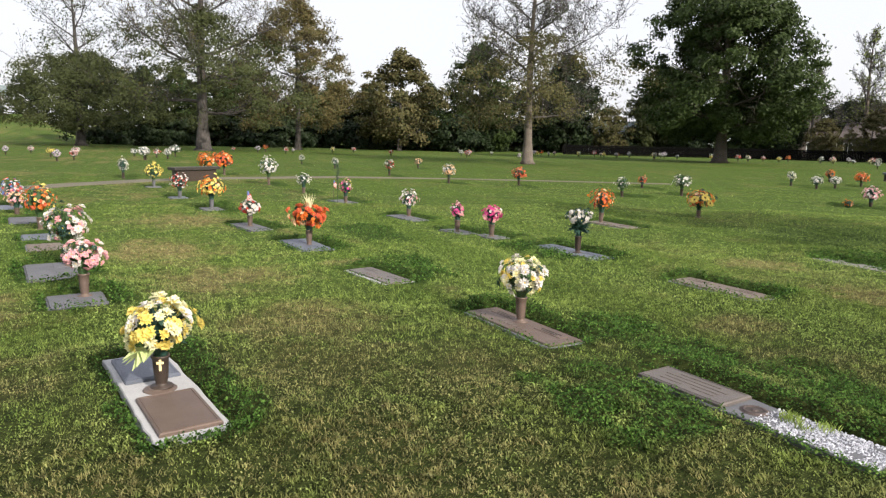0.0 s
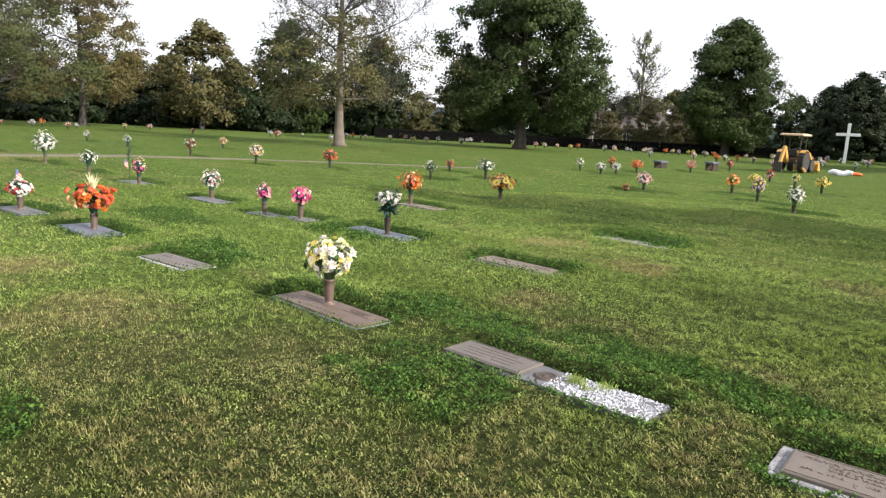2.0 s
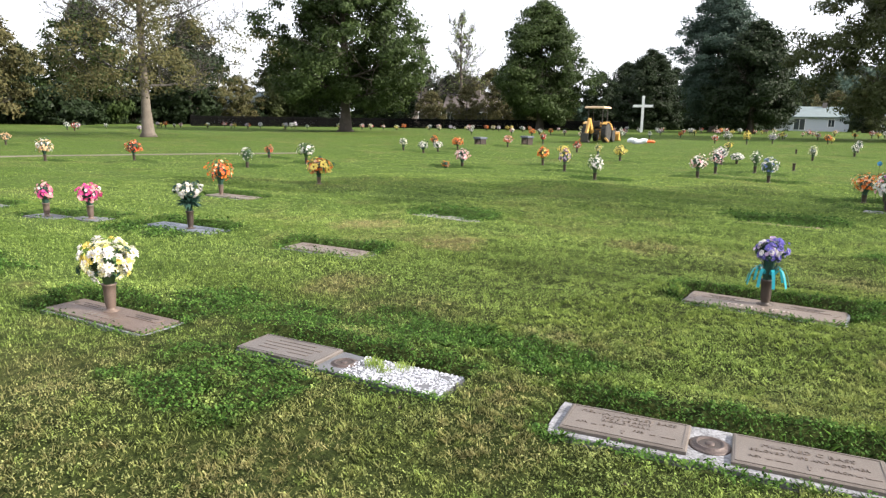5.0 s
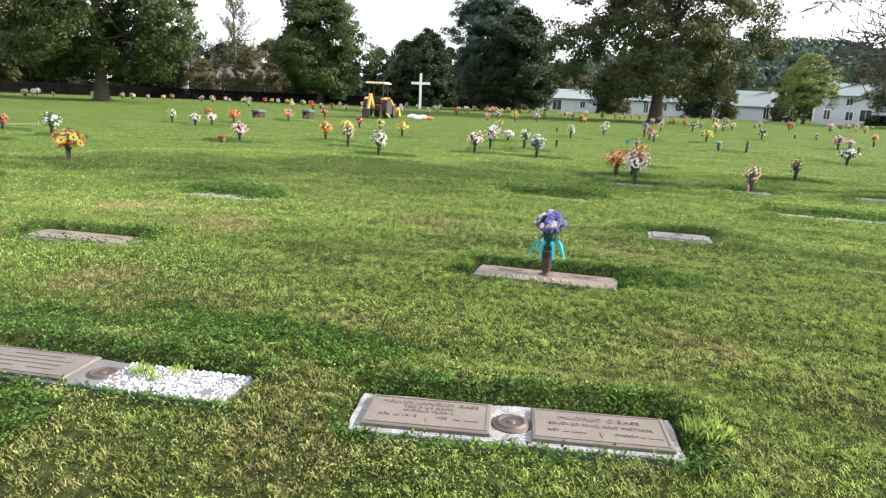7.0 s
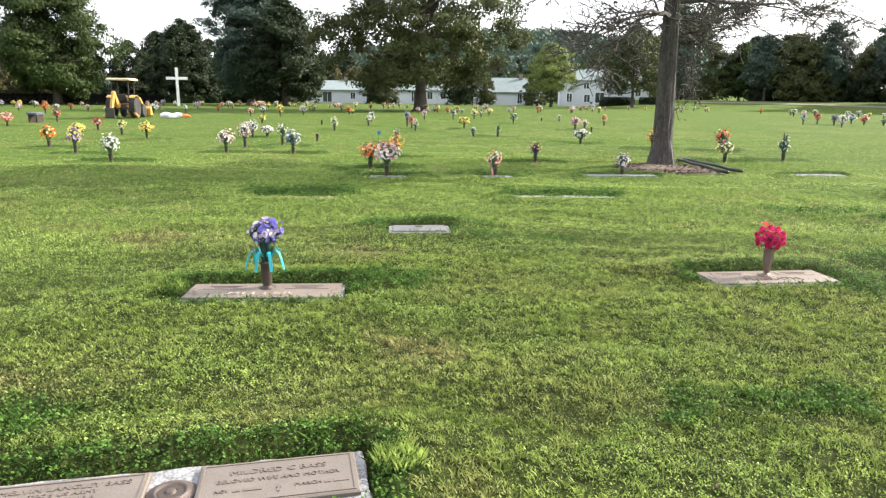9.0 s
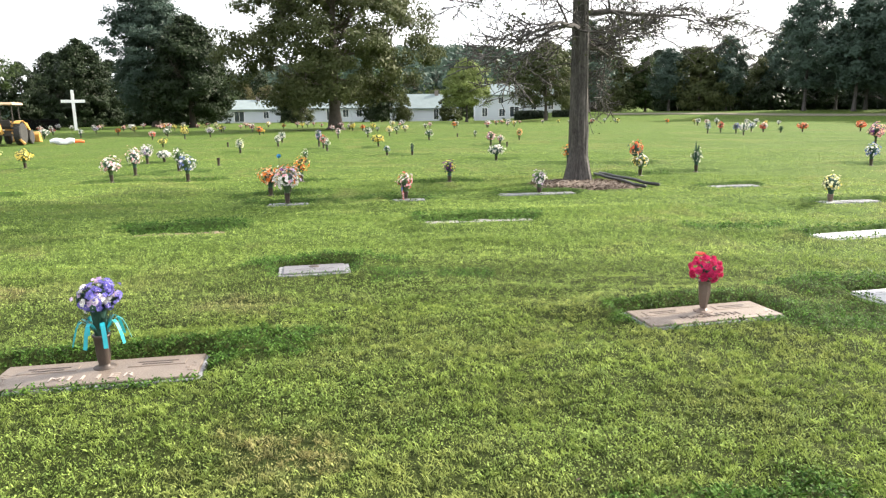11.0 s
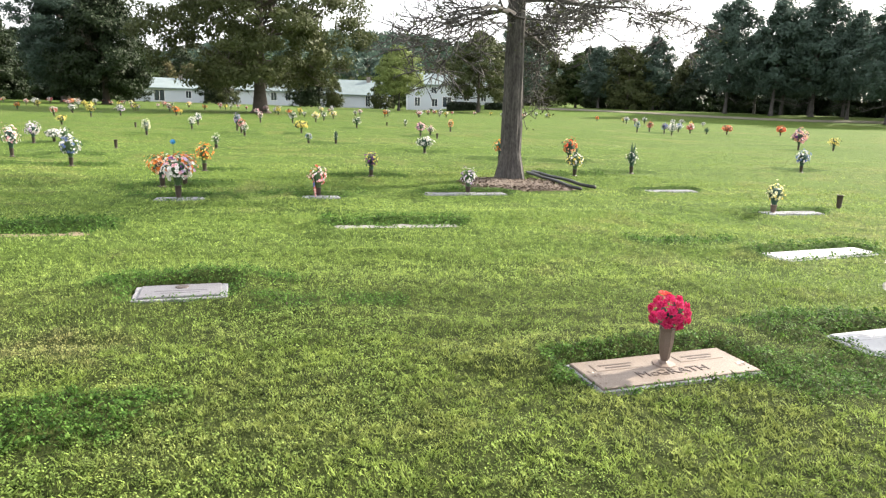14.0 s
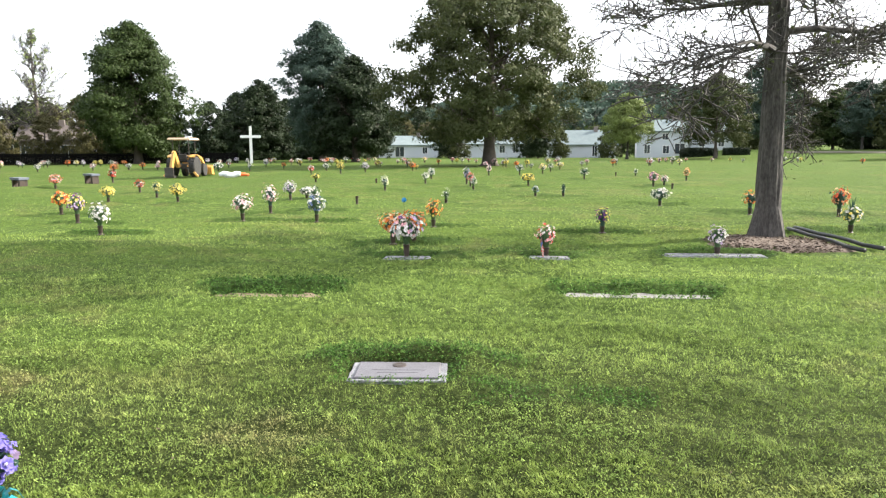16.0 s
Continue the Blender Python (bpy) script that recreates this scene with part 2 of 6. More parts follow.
TARP_TAN = material("faded_tan_canopy", (0.50, 0.36, 0.24), 0.6, vary=0.2, scale=3, fine=10, bump=0.2)
TARP = material("pale_tarp", (0.60, 0.63, 0.68), 0.6, vary=0.15, scale=3, fine=10, bump=0.4)


def petal(name, col):
    return material(name, col, 0.6, vary=0.30, scale=10, fine=50, bump=0, island=0.9, trans=0.3, spec=0.3)


PETALS = {
    "w": petal("white_petals", (0.72, 0.69, 0.67)), "c": petal("cream_petals", (0.82, 0.76, 0.50)), "y": petal("yellow_petals", (0.80, 0.64, 0.17)),
    "p": petal("pink_petals", (0.78, 0.42, 0.46)), "m": petal("magenta_petals", (0.68, 0.08, 0.33)), "r": petal("red_petals", (0.56, 0.07, 0.055)),
    "k": petal("crimson_pink_petals", (0.52, 0.026, 0.125)), "o": petal("orange_petals", (0.74, 0.205, 0.035)), "t": petal("coral_petals", (0.64, 0.13, 0.06)),
    "v": petal("violet_petals", (0.18, 0.155, 0.48)), "u": petal("plum_petals", (0.16, 0.04, 0.20)), "l": petal("lilac_petals", (0.55, 0.42, 0.62)),
    "b": petal("blue_petals", (0.13, 0.18, 0.42)), "e": petal("peach_petals", (0.82, 0.52, 0.32)), "g": STEM, "d": STEM_DARK,
    "n": petal("brown_flower_centres", (0.13, 0.065, 0.02)),
}


# ---- mesh helpers ----
class Soup:
    """Gathers vertices and faces, with one material index a face."""

    def __init__(self):
        self.v, self.f, self.mi, self.smooth = [], [], [], True

    def add(self, verts, faces, mi=0, m=None):
        k = len(self.v)
        self.v += [tuple(m @ Vector(p)) for p in verts] if m else [tuple(p) for p in verts]
        self.f += [tuple(i + k for i in f) for f in faces]
        self.mi += [mi] * len(faces)

    def box(self, lo, hi, bevel=0.0, mi=0, m=None):
        (x0, y0, z0), (x1, y1, z1) = lo, hi
        b = bevel
        if not b:
            v = [(x, y, z) for z in (z0, z1) for x, y in ((x0, y0), (x1, y0), (x1, y1), (x0, y1))]
            f = [(3, 2, 1, 0), (4, 5, 6, 7)] + [(i, (i + 1) % 4, 4 + (i + 1) % 4, 4 + i) for i in range(4)]
        else:
            v = [(x, y, z) for z, s in ((z0, 0), (z1 - b, 0), (z1, b)) for x, y in ((x0 + s, y0 + s), (x1 - s, y0 + s), (x1 - s, y1 - s), (x0 + s, y1 - s))]
            f = [(3, 2, 1, 0), (8, 9, 10, 11)] + [(r + i, r + (i + 1) % 4, r + 4 + (i + 1) % 4, r + 4 + i) for r in (0, 4) for i in range(4)]
        self.add(v, f, mi, m)

    def lathe(self, rings, sides=12, mi=0, m=None, cap=True):
        v, f = [], []
        for r, z in rings:
            v += [(r * math.cos(2 * math.pi * i / sides), r * math.sin(2 * math.pi * i / sides), z) for i in range(sides)]
        for k in range(len(rings) - 1):
            f += [(k * sides + i, k * sides + (i + 1) % sides, (k + 1) * sides + (i + 1) % sides, (k + 1) * sides + i) for i in range(sides)]
        if cap:
            f += [tuple(reversed(range(sides))), tuple(range((len(rings) - 1) * sides, len(rings) * sides))]
        self.add(v, f, mi, m)

    def tube(self, pts, radii, sides=6, mi=0, cap=True):
        k0, v, f = len(self.v), [], []
        pts = [Vector(p) for p in pts]
        for i, p in enumerate(pts):
            d = (pts[min(i + 1, len(pts) - 1)] - pts[max(i - 1, 0)]).normalized()
            a = d.cross(Vector((0.31, 0.17, 0.93)) if abs(d.z) < 0.9 else Vector((1, 0.1, 0))).normalized()
            b = d.cross(a)
            for s in range(sides):
                g = 2 * math.pi * s / sides
                v.append(p + (a * math.cos(g) + b * math.sin(g)) * radii[i])
        for i in range(len(pts) - 1):
            f += [(i * sides + s, i * sides + (s + 1) % sides, (i + 1) * sides + (s + 1) % sides, (i + 1) * sides + s) for s in range(sides)]
        if cap:
            f += [tuple(reversed(range(sides))), tuple(range((len(pts) - 1) * sides, len(pts) * sides))]
        self.add(v, f, mi)

    def mesh(self, name, mats, smooth=False):
        me = bpy.data.meshes.new(name)
        me.from_pydata(self.v, [], self.f)
        for m in mats if isinstance(mats, (list, tuple)) else [mats]:
            me.materials.append(m)
        if any(self.mi):
            me.polygons.foreach_set("material_index", self.mi)
        if smooth:
            me.polygons.foreach_set("use_smooth", [True] * len(self.f))
        me.update()
        return me


def part(name, src, mats, parent, label="", m=None, smooth=False):
    """Links a soup or a ready mesh as one part under a thing or a part."""
    me = src.mesh(name, mats, smooth) if isinstance(src, Soup) else src
    ob = new(name, me)
    ob.parent = parent
    if m is not None:
        ob.matrix_basis = m
    return tagged(ob, label)


def thing(name, label, category, m=None, group="", kind=""):
    ob = new(name)
    ob.empty_display_size = 0.1
    if m is not None:
        ob.matrix_basis = m
    return tagged(ob, label, category, group, kind)


def quads(centres, sizes, normals_up=0.0, rng=None, aspect=1.6, out=None):
    """Many small pointed leaf blades as arrays, one triangle each."""
    n = len(centres)
    a = rng.normal(size=(n, 3))
    a[:, 2] *= 1 - normals_up
    if out is not None:
        nn = out + rng.normal(size=(n, 3)) * 0.55
        nn /= np.linalg.norm(nn, axis=1)[:, None]
        a -= nn * (a * nn).sum(1)[:, None]
    a /= np.linalg.norm(a, axis=1)[:, None]
    if out is not None:
        b = np.cross(nn, a)
    else:
        b = rng.normal(size=(n, 3))
        b -= a * (a * b).sum(1)[:, None]
        b /= np.linalg.norm(b, axis=1)[:, None]
    s = sizes[:, None]
    wide = s * rng.uniform(0.4, 0.6, (n, 1))
    return np.stack([centres - a * s * aspect / 2, centres + a * s * aspect / 2 + b * wide, centres + a * s * aspect * 0.3 - b * wide], 1).reshape(-1, 3)


def quad_mesh(name, verts, mat):
    n = len(verts) // 3
    me = bpy.data.meshes.new(name)
    me.vertices.add(len(verts))
    me.vertices.foreach_set("co", verts.astype(np.float32).ravel())
    me.loops.add(n * 3)
    me.loops.foreach_set("vertex_index", np.arange(n * 3, dtype=np.int32))
    me.polygons.add(n)
    me.polygons.foreach_set("loop_start", np.arange(0, n * 3, 3, dtype=np.int32))
    me.materials.append(mat)
    me.update(calc_edges=True)
    return me


def value_noise(x, y, seed=0):
    """Smooth noise from 0 to 1 on a unit lattice."""
    xi, yi = np.floor(x).astype(np.int64), np.floor(y).astype(np.int64)
    u, w = x - xi, y - yi
    u, w = u * u * (3 - 2 * u), w * w * (3 - 2 * w)

    def h(a, b):
        k = (a * 374761393 + b * 668265263 + seed * 974634777) & 0x7FFFFFFF
        k = ((k ^ (k >> 13)) * 1274126177) & 0x7FFFFFFF
        return ((k ^ (k >> 16)) & 0xFFFF) / 65535.0

    return (h(xi, yi) * (1 - u) + h(xi + 1, yi) * u) * (1 - w) + (h(xi, yi + 1) * (1 - u) + h(xi + 1, yi + 1) * u) * w


def smooth(x, a, b):
    t = np.clip((x - a) / (b - a), 0, 1)
    return t * t * (3 - 2 * t)


# ---- plan: markers (x, y, turn, length, width, look) and sunken ones ----
MARKERS = [
    (3.10, 3.40, 6.5, 1.22, 0.36, "brown"), (2.32, 8.18, 7.5, 1.22, 0.46, "blue"), (2.64, 5.82, 12, 1.02, 0.38, "worn"),
    (5.95, 3.98, 6, 1.12, 0.36, "tan"), (5.78, 6.55, 6, 1.36, 0.40, "blue"), (9.0, 4.50, 1, 1.25, 0.30, "sunk"),
    (1.86, 10.45, 12, 1.2, 0.42, "grey"), (4.66, 14.6, 8, 1.3, 0.45, "grey"), (4.98, 11.05, 8, 1.25, 0.42, "grey"),
    (5.10, 8.95, 8, 0.75, 0.36, "grey"), (5.40, 8.25, 8, 0.70, 0.36, "grey"), (8.42, 9.05, 4, 1.2, 0.40, "tan"),
    (-0.40, 5.55, 10, 0.62, 0.50, "grey"), (-0.78, 7.15, 10, 1.1, 0.52, "grey"), (-1.05, 8.95, 10, 0.72, 0.46, "tan"),
    (-1.25, 10.0, 10, 0.70, 0.46, "blue"), (-1.75, 12.3, 10, 1.1, 0.50, "grey"), (-2.35, 14.6, 10, 1.1, 0.50, "blue"),
    (6.55, -0.50, 3, 1.24, 0.42, "pink_tan"), (9.20, -1.66, 4, 0.72, 0.42, "plate"), (7.11, -4.78, 6, 1.17, 0.42, "tan_name"),
    (15.0, -5.60, 1, 1.5, 0.30, "pale"), (14.4, -0.92, 2, 0.72, 0.28, "pale"), (14.58, -3.06, 1, 0.62, 0.26, "pale"),
    # the slab at (9.99, -8.51) is coloured white to paint sun glare
    (15.45, -9.90, 3, 1.1, 0.28, "pale"), (9.99, -8.51, 8, 1.50, 0.36, "white"), (12.78, -10.45, 2, 1.1, 0.28, "pale"),
    (12.05, -3.90, 1, 1.6, 0.24, "sunk"), (11.75, 0.25, 3, 1.2, 0.24, "soil"), (7.36, -6.95, 6, 1.22, 0.42, "white"),
    (1.5, 13.5, 9, 0.9, 0.42, "grey"), (0.97, 16.3, 9, 0.9, 0.42, "blue"), (0.45, 20.2, 9, 0.9, 0.42, "grey"),
]
PLOTS = [(0.26, 2.84, 11.5, 1.52, 0.40), (3.47, 1.30, 8, 1.52, 0.32), (3.757, -0.833, 11.9, 1.52, 0.385)]
# arrangements: x, y, height, width, petals, extras
FAR_FLOWERS = [
    (-0.35, 5.72, 0.56, 0.41, "ppw", "brown"), (-0.64, 7.45, 0.72, 0.50, "wwpg", "brown"), (-1.35, 10.95, 0.74, 0.52, "oyt", "brown"),
    (-2.32, 14.8, 0.6, 0.48, "wbr", "brown"), (-2.0, 13.2, 0.5, 0.4, "pe", "brown"), (-0.5, 24.5, 0.75, 0.45, "wgw", "dark"), (0.43, 20.3, 0.72, 0.62, "y", "grey"),
    (0.97, 16.3, 0.62, 0.45, "rw", "grey"), (1.48, 13.6, 0.68, 0.60, "yyo", "grey"), (1.85, 10.55, 0.46, 0.42, "wrw", "brown"),
    (2.36, 8.2, 0.60, 0.54, "tto", "brown"), (3.88, 21.0, 0.90, 0.62, "w", "brown"), (4.25, 17.4, 0.58, 0.42, "wgw", "brown"),
    (4.61, 14.35, 0.60, 0.38, "pmy", "brown"), (5.08, 11.3, 0.56, 0.42, "wwp", "brown"), (9.73, 25.9, 0.72, 0.50, "wrg", "dark"),
    (13.77, 32.8, 0.55, 0.50, "e", "dark"), (2.38, 26.4, 0.9, 0.75, "oo", "brown"), (3.09, 26.8, 0.9, 0.85, "ot", "brown"),
    (0.16, 42.7, 0.8, 0.8, "w", "dark"), (-4.03, 50.4, 0.6, 0.6, "pw", "dark"), (2.16, 50.0, 0.8, 0.9, "gw", "dark"), (8.40, 37.3, 0.6, 0.4, "w", "dark"),
    (9.06, 32.4, 0.55, 0.4, "w", "dark"), (5.09, 8.98, 0.50, 0.28, "mp", "brown"), (5.38, 8.27, 0.52, 0.36, "mmp", "brown"),
    (8.42, 9.42, 0.70, 0.50, "oot", "brown"), (11.18, 9.67, 0.60, 0.60, "toy", "brown"), (13.11, 14.7, 0.60, 0.46, "wg", "dark"),
    (16.46, 17.8, 0.45, 0.40, "t", "dark"), (15.3, 14.6, 0.68, 0.58, "wg", "dark"), (12.43, 19.6, 0.66, 0.58, "t", "dark"),
    (10.31, 21.0, 0.72, 0.55, "ew", "dark"), (24.34, 18.1, 0.6, 0.42, "wc", "dark"), (23.5, 16.3, 0.5, 0.5, "w", "dark"), (24.4, 16.2, 0.5, 0.5, "w", "dark"),
    (28.5, 19.5, 0.6, 0.55, "o", "dark"), (26.9, 16.9, 0.6, 0.6, "ot", "dark"), (17.71, 10.27, 0.58, 0.50, "pwp", "dark"), (17.3, 10.6, 0.22, 0.3, "o", "none"),
    (20.65, 9.06, 0.62, 0.52, "oty", "dark"), (18.75, 7.33, 0.70, 0.46, "uyl", "dark"), (16.73, 5.49, 0.64, 0.46, "w", "dark"), (24.72, 10.32, 0.50, 0.55, "y", "dark"),
    (26.53, 9.68, 0.58, 0.35, "yc", "dark"), (24.86, 8.07, 0.58, 0.55, "y", "dark"), (29.5, 12.0, 0.5, 0.45, "r", "dark"), (36.9, 17.7, 0.7, 0.5, "r", "dark"),
    (31.15, 16.7, 0.65, 0.55, "tp", "dark"), (19.37, 3.69, 0.62, 0.52, "pw", "dark"), (21.31, 3.73, 0.74, 0.46, "wp", "dark"), (25.8, 4.7, 0.62, 0.5, "wl", "dark"),
    (26.3, 4.3, 0.4, 0.6, "w", "dark"), (22.5, 2.9, 0.68, 0.4, "wg", "dark"), (19.25, 1.90, 0.64, 0.54, "wbg", "dark"), (15.85, -0.45, 0.58, 0.52, "oe", "dark"), (16.1, -0.78, 0.60, 0.46, "ot", "dark"),
    (14.48, -0.90, 0.68, 0.54, "wwlwpwu", "dark"), (18.5, -0.85, 0.60, 0.40, "oy", "dark"), (24.9, -0.5, 0.45, 0.25, "w", "dark"), (31.0, 2.54, 0.6, 0.40, "wc", "dark"), (36.4, 1.6, 0.55, 0.4, "w", "dark"), (41.3, 1.9, 0.6, 0.5, "w", "dark"),
    (48.8, 8.9, 0.9, 0.6, "y", "dark"), (37.9, 7.4, 0.45, 0.5, "y", "dark"), (48.7, 10.9, 0.6, 0.5, "wr", "dark"), (54.6, 17.5, 0.7, 0.4, "w", "dark"), (53.0, 19.3, 0.7, 0.9, "wg", "dark"),
    (35.95, -0.4, 0.8, 0.42, "lb", "dark"), (34.0, -0.7, 0.62, 0.45, "pr", "dark"), (31.95, -0.94, 0.52, 0.34, "w", "dark"), (46.0, -1.1, 0.7, 0.42, "wp", "dark"),
    (35.0, -3.24, 0.55, 0.65, "y", "dark"), (28.07, -3.32, 0.38, 0.3, "wb", "dark"), (27.84, -4.26, 0.48, 0.22, "wg", "dark"), (41.5, -6.4, 0.62, 0.55, "wg", "dark"),
    (45.4, -9.8, 0.45, 0.3, "w", "dark"), (33.9, -8.5, 0.66, 0.55, "pu", "dark"), (34.6, -9.1, 0.5, 0.4, "pw", "dark"), (24.25, -6.73, 0.52, 0.58, "wdw", "dark"), (39.7, -11.3, 0.66, 0.42, "oe", "dark"),
    (17.73, -4.26, 0.52, 0.34, "uuy", "dark"), (14.74, -3.02, 0.50, 0.36, "ppwr", "dark"), (15.12, -5.67, 0.46, 0.36, "lw", "dark"), (21.67, -8.35, 0.62, 0.40, "o", "dark"),
    (21.24, -10.24, 0.72, 0.50, "t", "dark"), (18.08, -9.02, 0.54, 0.44, "wyg", "dark"), (18.71, -10.8, 0.62, 0.34, "gwd", "dark"), (47.0, -3.0, 0.7, 0.6, "wg", "dark"),
    (48.9, -4.5, 0.7, 0.6, "wy", "dark"), (52.2, -5.2, 0.7, 0.5, "wg", "dark"), (58.7, -6.3, 0.6, 0.7, "wy", "dark"), (19.4, -16.3, 0.62, 0.46, "wb", "dark"), (28.9, -24.3, 0.95, 0.8, "pue", "dark"),
    (44.6, -36.2, 0.7, 0.8, "t", "dark"), (43.7, -31.3, 0.7, 0.75, "t", "dark"), (43.6, -29.7, 0.5, 0.4, "g", "dark"), (43.8, -28.6, 0.7, 0.65, "rw", "dark"), (47.1, -29.8, 0.7, 0.6, "wb", "dark"),
    (41.1, -25.6, 0.75, 0.7, "w", "dark"), (44.3, -27.0, 0.7, 0.5, "ub", "dark"), (45.5, -26.6, 0.8, 0.5, "r", "dark"), (44.8, -25.3, 0.8, 0.45, "wb", "dark"), (12.80, -10.12, 0.50, 0.36, "cyc", "brown"), (7.46, -7.03, 0.56, 0.46, "wpp", "dark"), (29.1, -26.3, 0.6, 0.5, "y", "dark"),
]


def rect_of(x, y, turn, length, width):
    """Local axes of a marker: u across (away from the walk), w along its length."""
    a = radians(turn)
    return np.array((x, y)), np.array((math.cos(a), math.sin(a))), np.array((math.sin(a), -math.cos(a))), width / 2, length / 2


RECTS = [rect_of(*r[:5]) for r in MARKERS] + [rect_of(*r) for r in PLOTS]
SUNK = [m[5] in ("sunk", "soil") for m in MARKERS] + [False] * len(PLOTS)
# Further strips of clover on the lawn, their dark colour also standing in for shade: x, y, half width, half length
STRIPS = [(4.62, -3.55, 0.10, 0.4), (5.3, 6.6, 0.2, 0.7), (3.6, 9.3, 0.3, 0.9), (3.2, 6.1, 0.15, 0.6), (9.5, 4.5, 0.12, 0.7), (8.8, -2.8, 0.12, 0.5), (10.9, -7.3, 0.15, 0.6), (6.9, -1.5, 0.2, 0.25), (12.3, -3.9, 0.14, 0.85), (4.3, 0.9, 0.22, 0.9), (9.6, -1.8, 0.14, 0.7),
          (7.6, -6.3, 0.25, 0.5), (6.9, -5.9, 0.3, 0.5), (3.9, 2.6, 0.25, 0.7), (2.8, 1.7, 0.3, 0.5), (12.1, 0.3, 0.2, 0.8)] + [(f[0] + 0.25, f[1], 0.13, 0.75) for f in FAR_FLOWERS if f[0] > 13 or f[1] > 13]
DRY_SPOTS = [(-0.4, 1.4, 1.2), (-1.3, 5.2, 0.9), (0.3, 8.2, 1.1), (1.2, 2.9, 0.9), (3.2, 0.0, 0.5), (0.8, 11.5, 1.2), (4.9, 2.7, 0.5), (7.2, 3.2, 0.6), (1.2, 1.5, 1.3), (2.0, 0.6, 1.0), (1.4, 4.0, 0.9), (4.35, 1.7, 0.7), (4.6, 0.3, 0.6), (0.6, 0.5, 1.0), (2.2, 2.3, 0.9), (3.75, 0.25, 0.35), (0.9, 6.2, 1.0), (7.7, 5.0, 0.7), (5.3, -1.7, 0.5), (-0.7, 3.4, 0.7), (8.0, -1.1, 0.5), (8.6, 1.2, 0.5), (6.4, -6.5, 0.4), (2.4, 6.6, 0.35)]


def lawn_fields(px, py):
    """Lush and dry shares of the lawn, and whether a stone covers it. The first also paints shade round stones."""
    lush_shade, cover = np.zeros_like(px), np.zeros(px.shape, bool)
    rough = value_noise(px * 5, py * 5, 3) * 0.6 + value_noise(px * 13, py * 13, 4) * 0.4
    for (c, u, w, hu, hw), sunk in zip(RECTS, SUNK):
        near = (np.abs(px - c[0]) < 1.8) & (np.abs(py - c[1]) < 1.8)
        if not near.any():
            continue
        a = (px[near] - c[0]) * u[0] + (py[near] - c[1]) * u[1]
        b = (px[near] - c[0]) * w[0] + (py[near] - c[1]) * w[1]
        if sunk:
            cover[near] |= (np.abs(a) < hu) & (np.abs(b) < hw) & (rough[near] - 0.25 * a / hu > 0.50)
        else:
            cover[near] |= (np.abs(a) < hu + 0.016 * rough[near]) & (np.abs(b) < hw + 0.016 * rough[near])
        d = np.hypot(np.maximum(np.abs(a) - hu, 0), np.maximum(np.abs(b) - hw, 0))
        # wider dark rim on the far side paints shade of the tall growth
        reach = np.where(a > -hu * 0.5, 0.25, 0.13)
        lush_shade[near] = np.maximum(lush_shade[near], 1 - smooth(d + (rough[near] - 0.5) * 0.20, reach * 0.62, reach))
    for x, y, hx, hy in STRIPS:
        near = (np.abs(px - x) < hx + 0.6) & (np.abs(py - y) < hy + 0.6)
        d = np.hypot(np.maximum(np.abs(px[near] - x) - hx, 0), np.maximum(np.abs(py[near] - y) - hy, 0))
        lush_shade[near] = np.maximum(lush_shade[near], 1 - smooth(d + (rough[near] - 0.5) * 0.40, 0.02, 0.20))
    lush_shade = np.maximum(lush_shade, 0.38 * smooth(value_noise(px * 0.7, py * 0.7, 8) * 0.35 + value_noise(px * 3.4, py * 3.4, 9) * 0.40 + rough * 0.25, 0.56, 0.74))
    dry = np.zeros_like(px)
    for x, y, r in DRY_SPOTS:
        dry = np.maximum(dry, 1 - smooth(np.hypot(px - x, py - y) + (rough - 0.5) * r, r * 0.3, r * 1.1))
    dry = np.maximum(dry, smooth(value_noise(px * 0.45, py * 0.45, 11) * 0.35 + value_noise(px * 2.6, py * 2.6, 12) * 0.35 + rough * 0.3, 0.50, 0.74) * (0.80 - 0.48 * smooth(px, 2.5, 5.5)))
    straw = 1 - smooth(np.hypot(px - 3.62, (py - 0.24) * 0.8) + (rough - 0.5) * 0.2, 0.12, 0.34)
    return lush_shade * (1 - straw), np.maximum(dry * (1 - 0.8 * lush_shade), straw), cover


WALK_LINE = [(-14, 10.5), (-8, 15.2), (-3.3, 19.6), (-1.9, 21.4), (0.3, 23.3), (2.9, 24.4), (7.1, 24.9), (11.4, 23.6), (15.5, 21.6), (19.3, 19.5)]


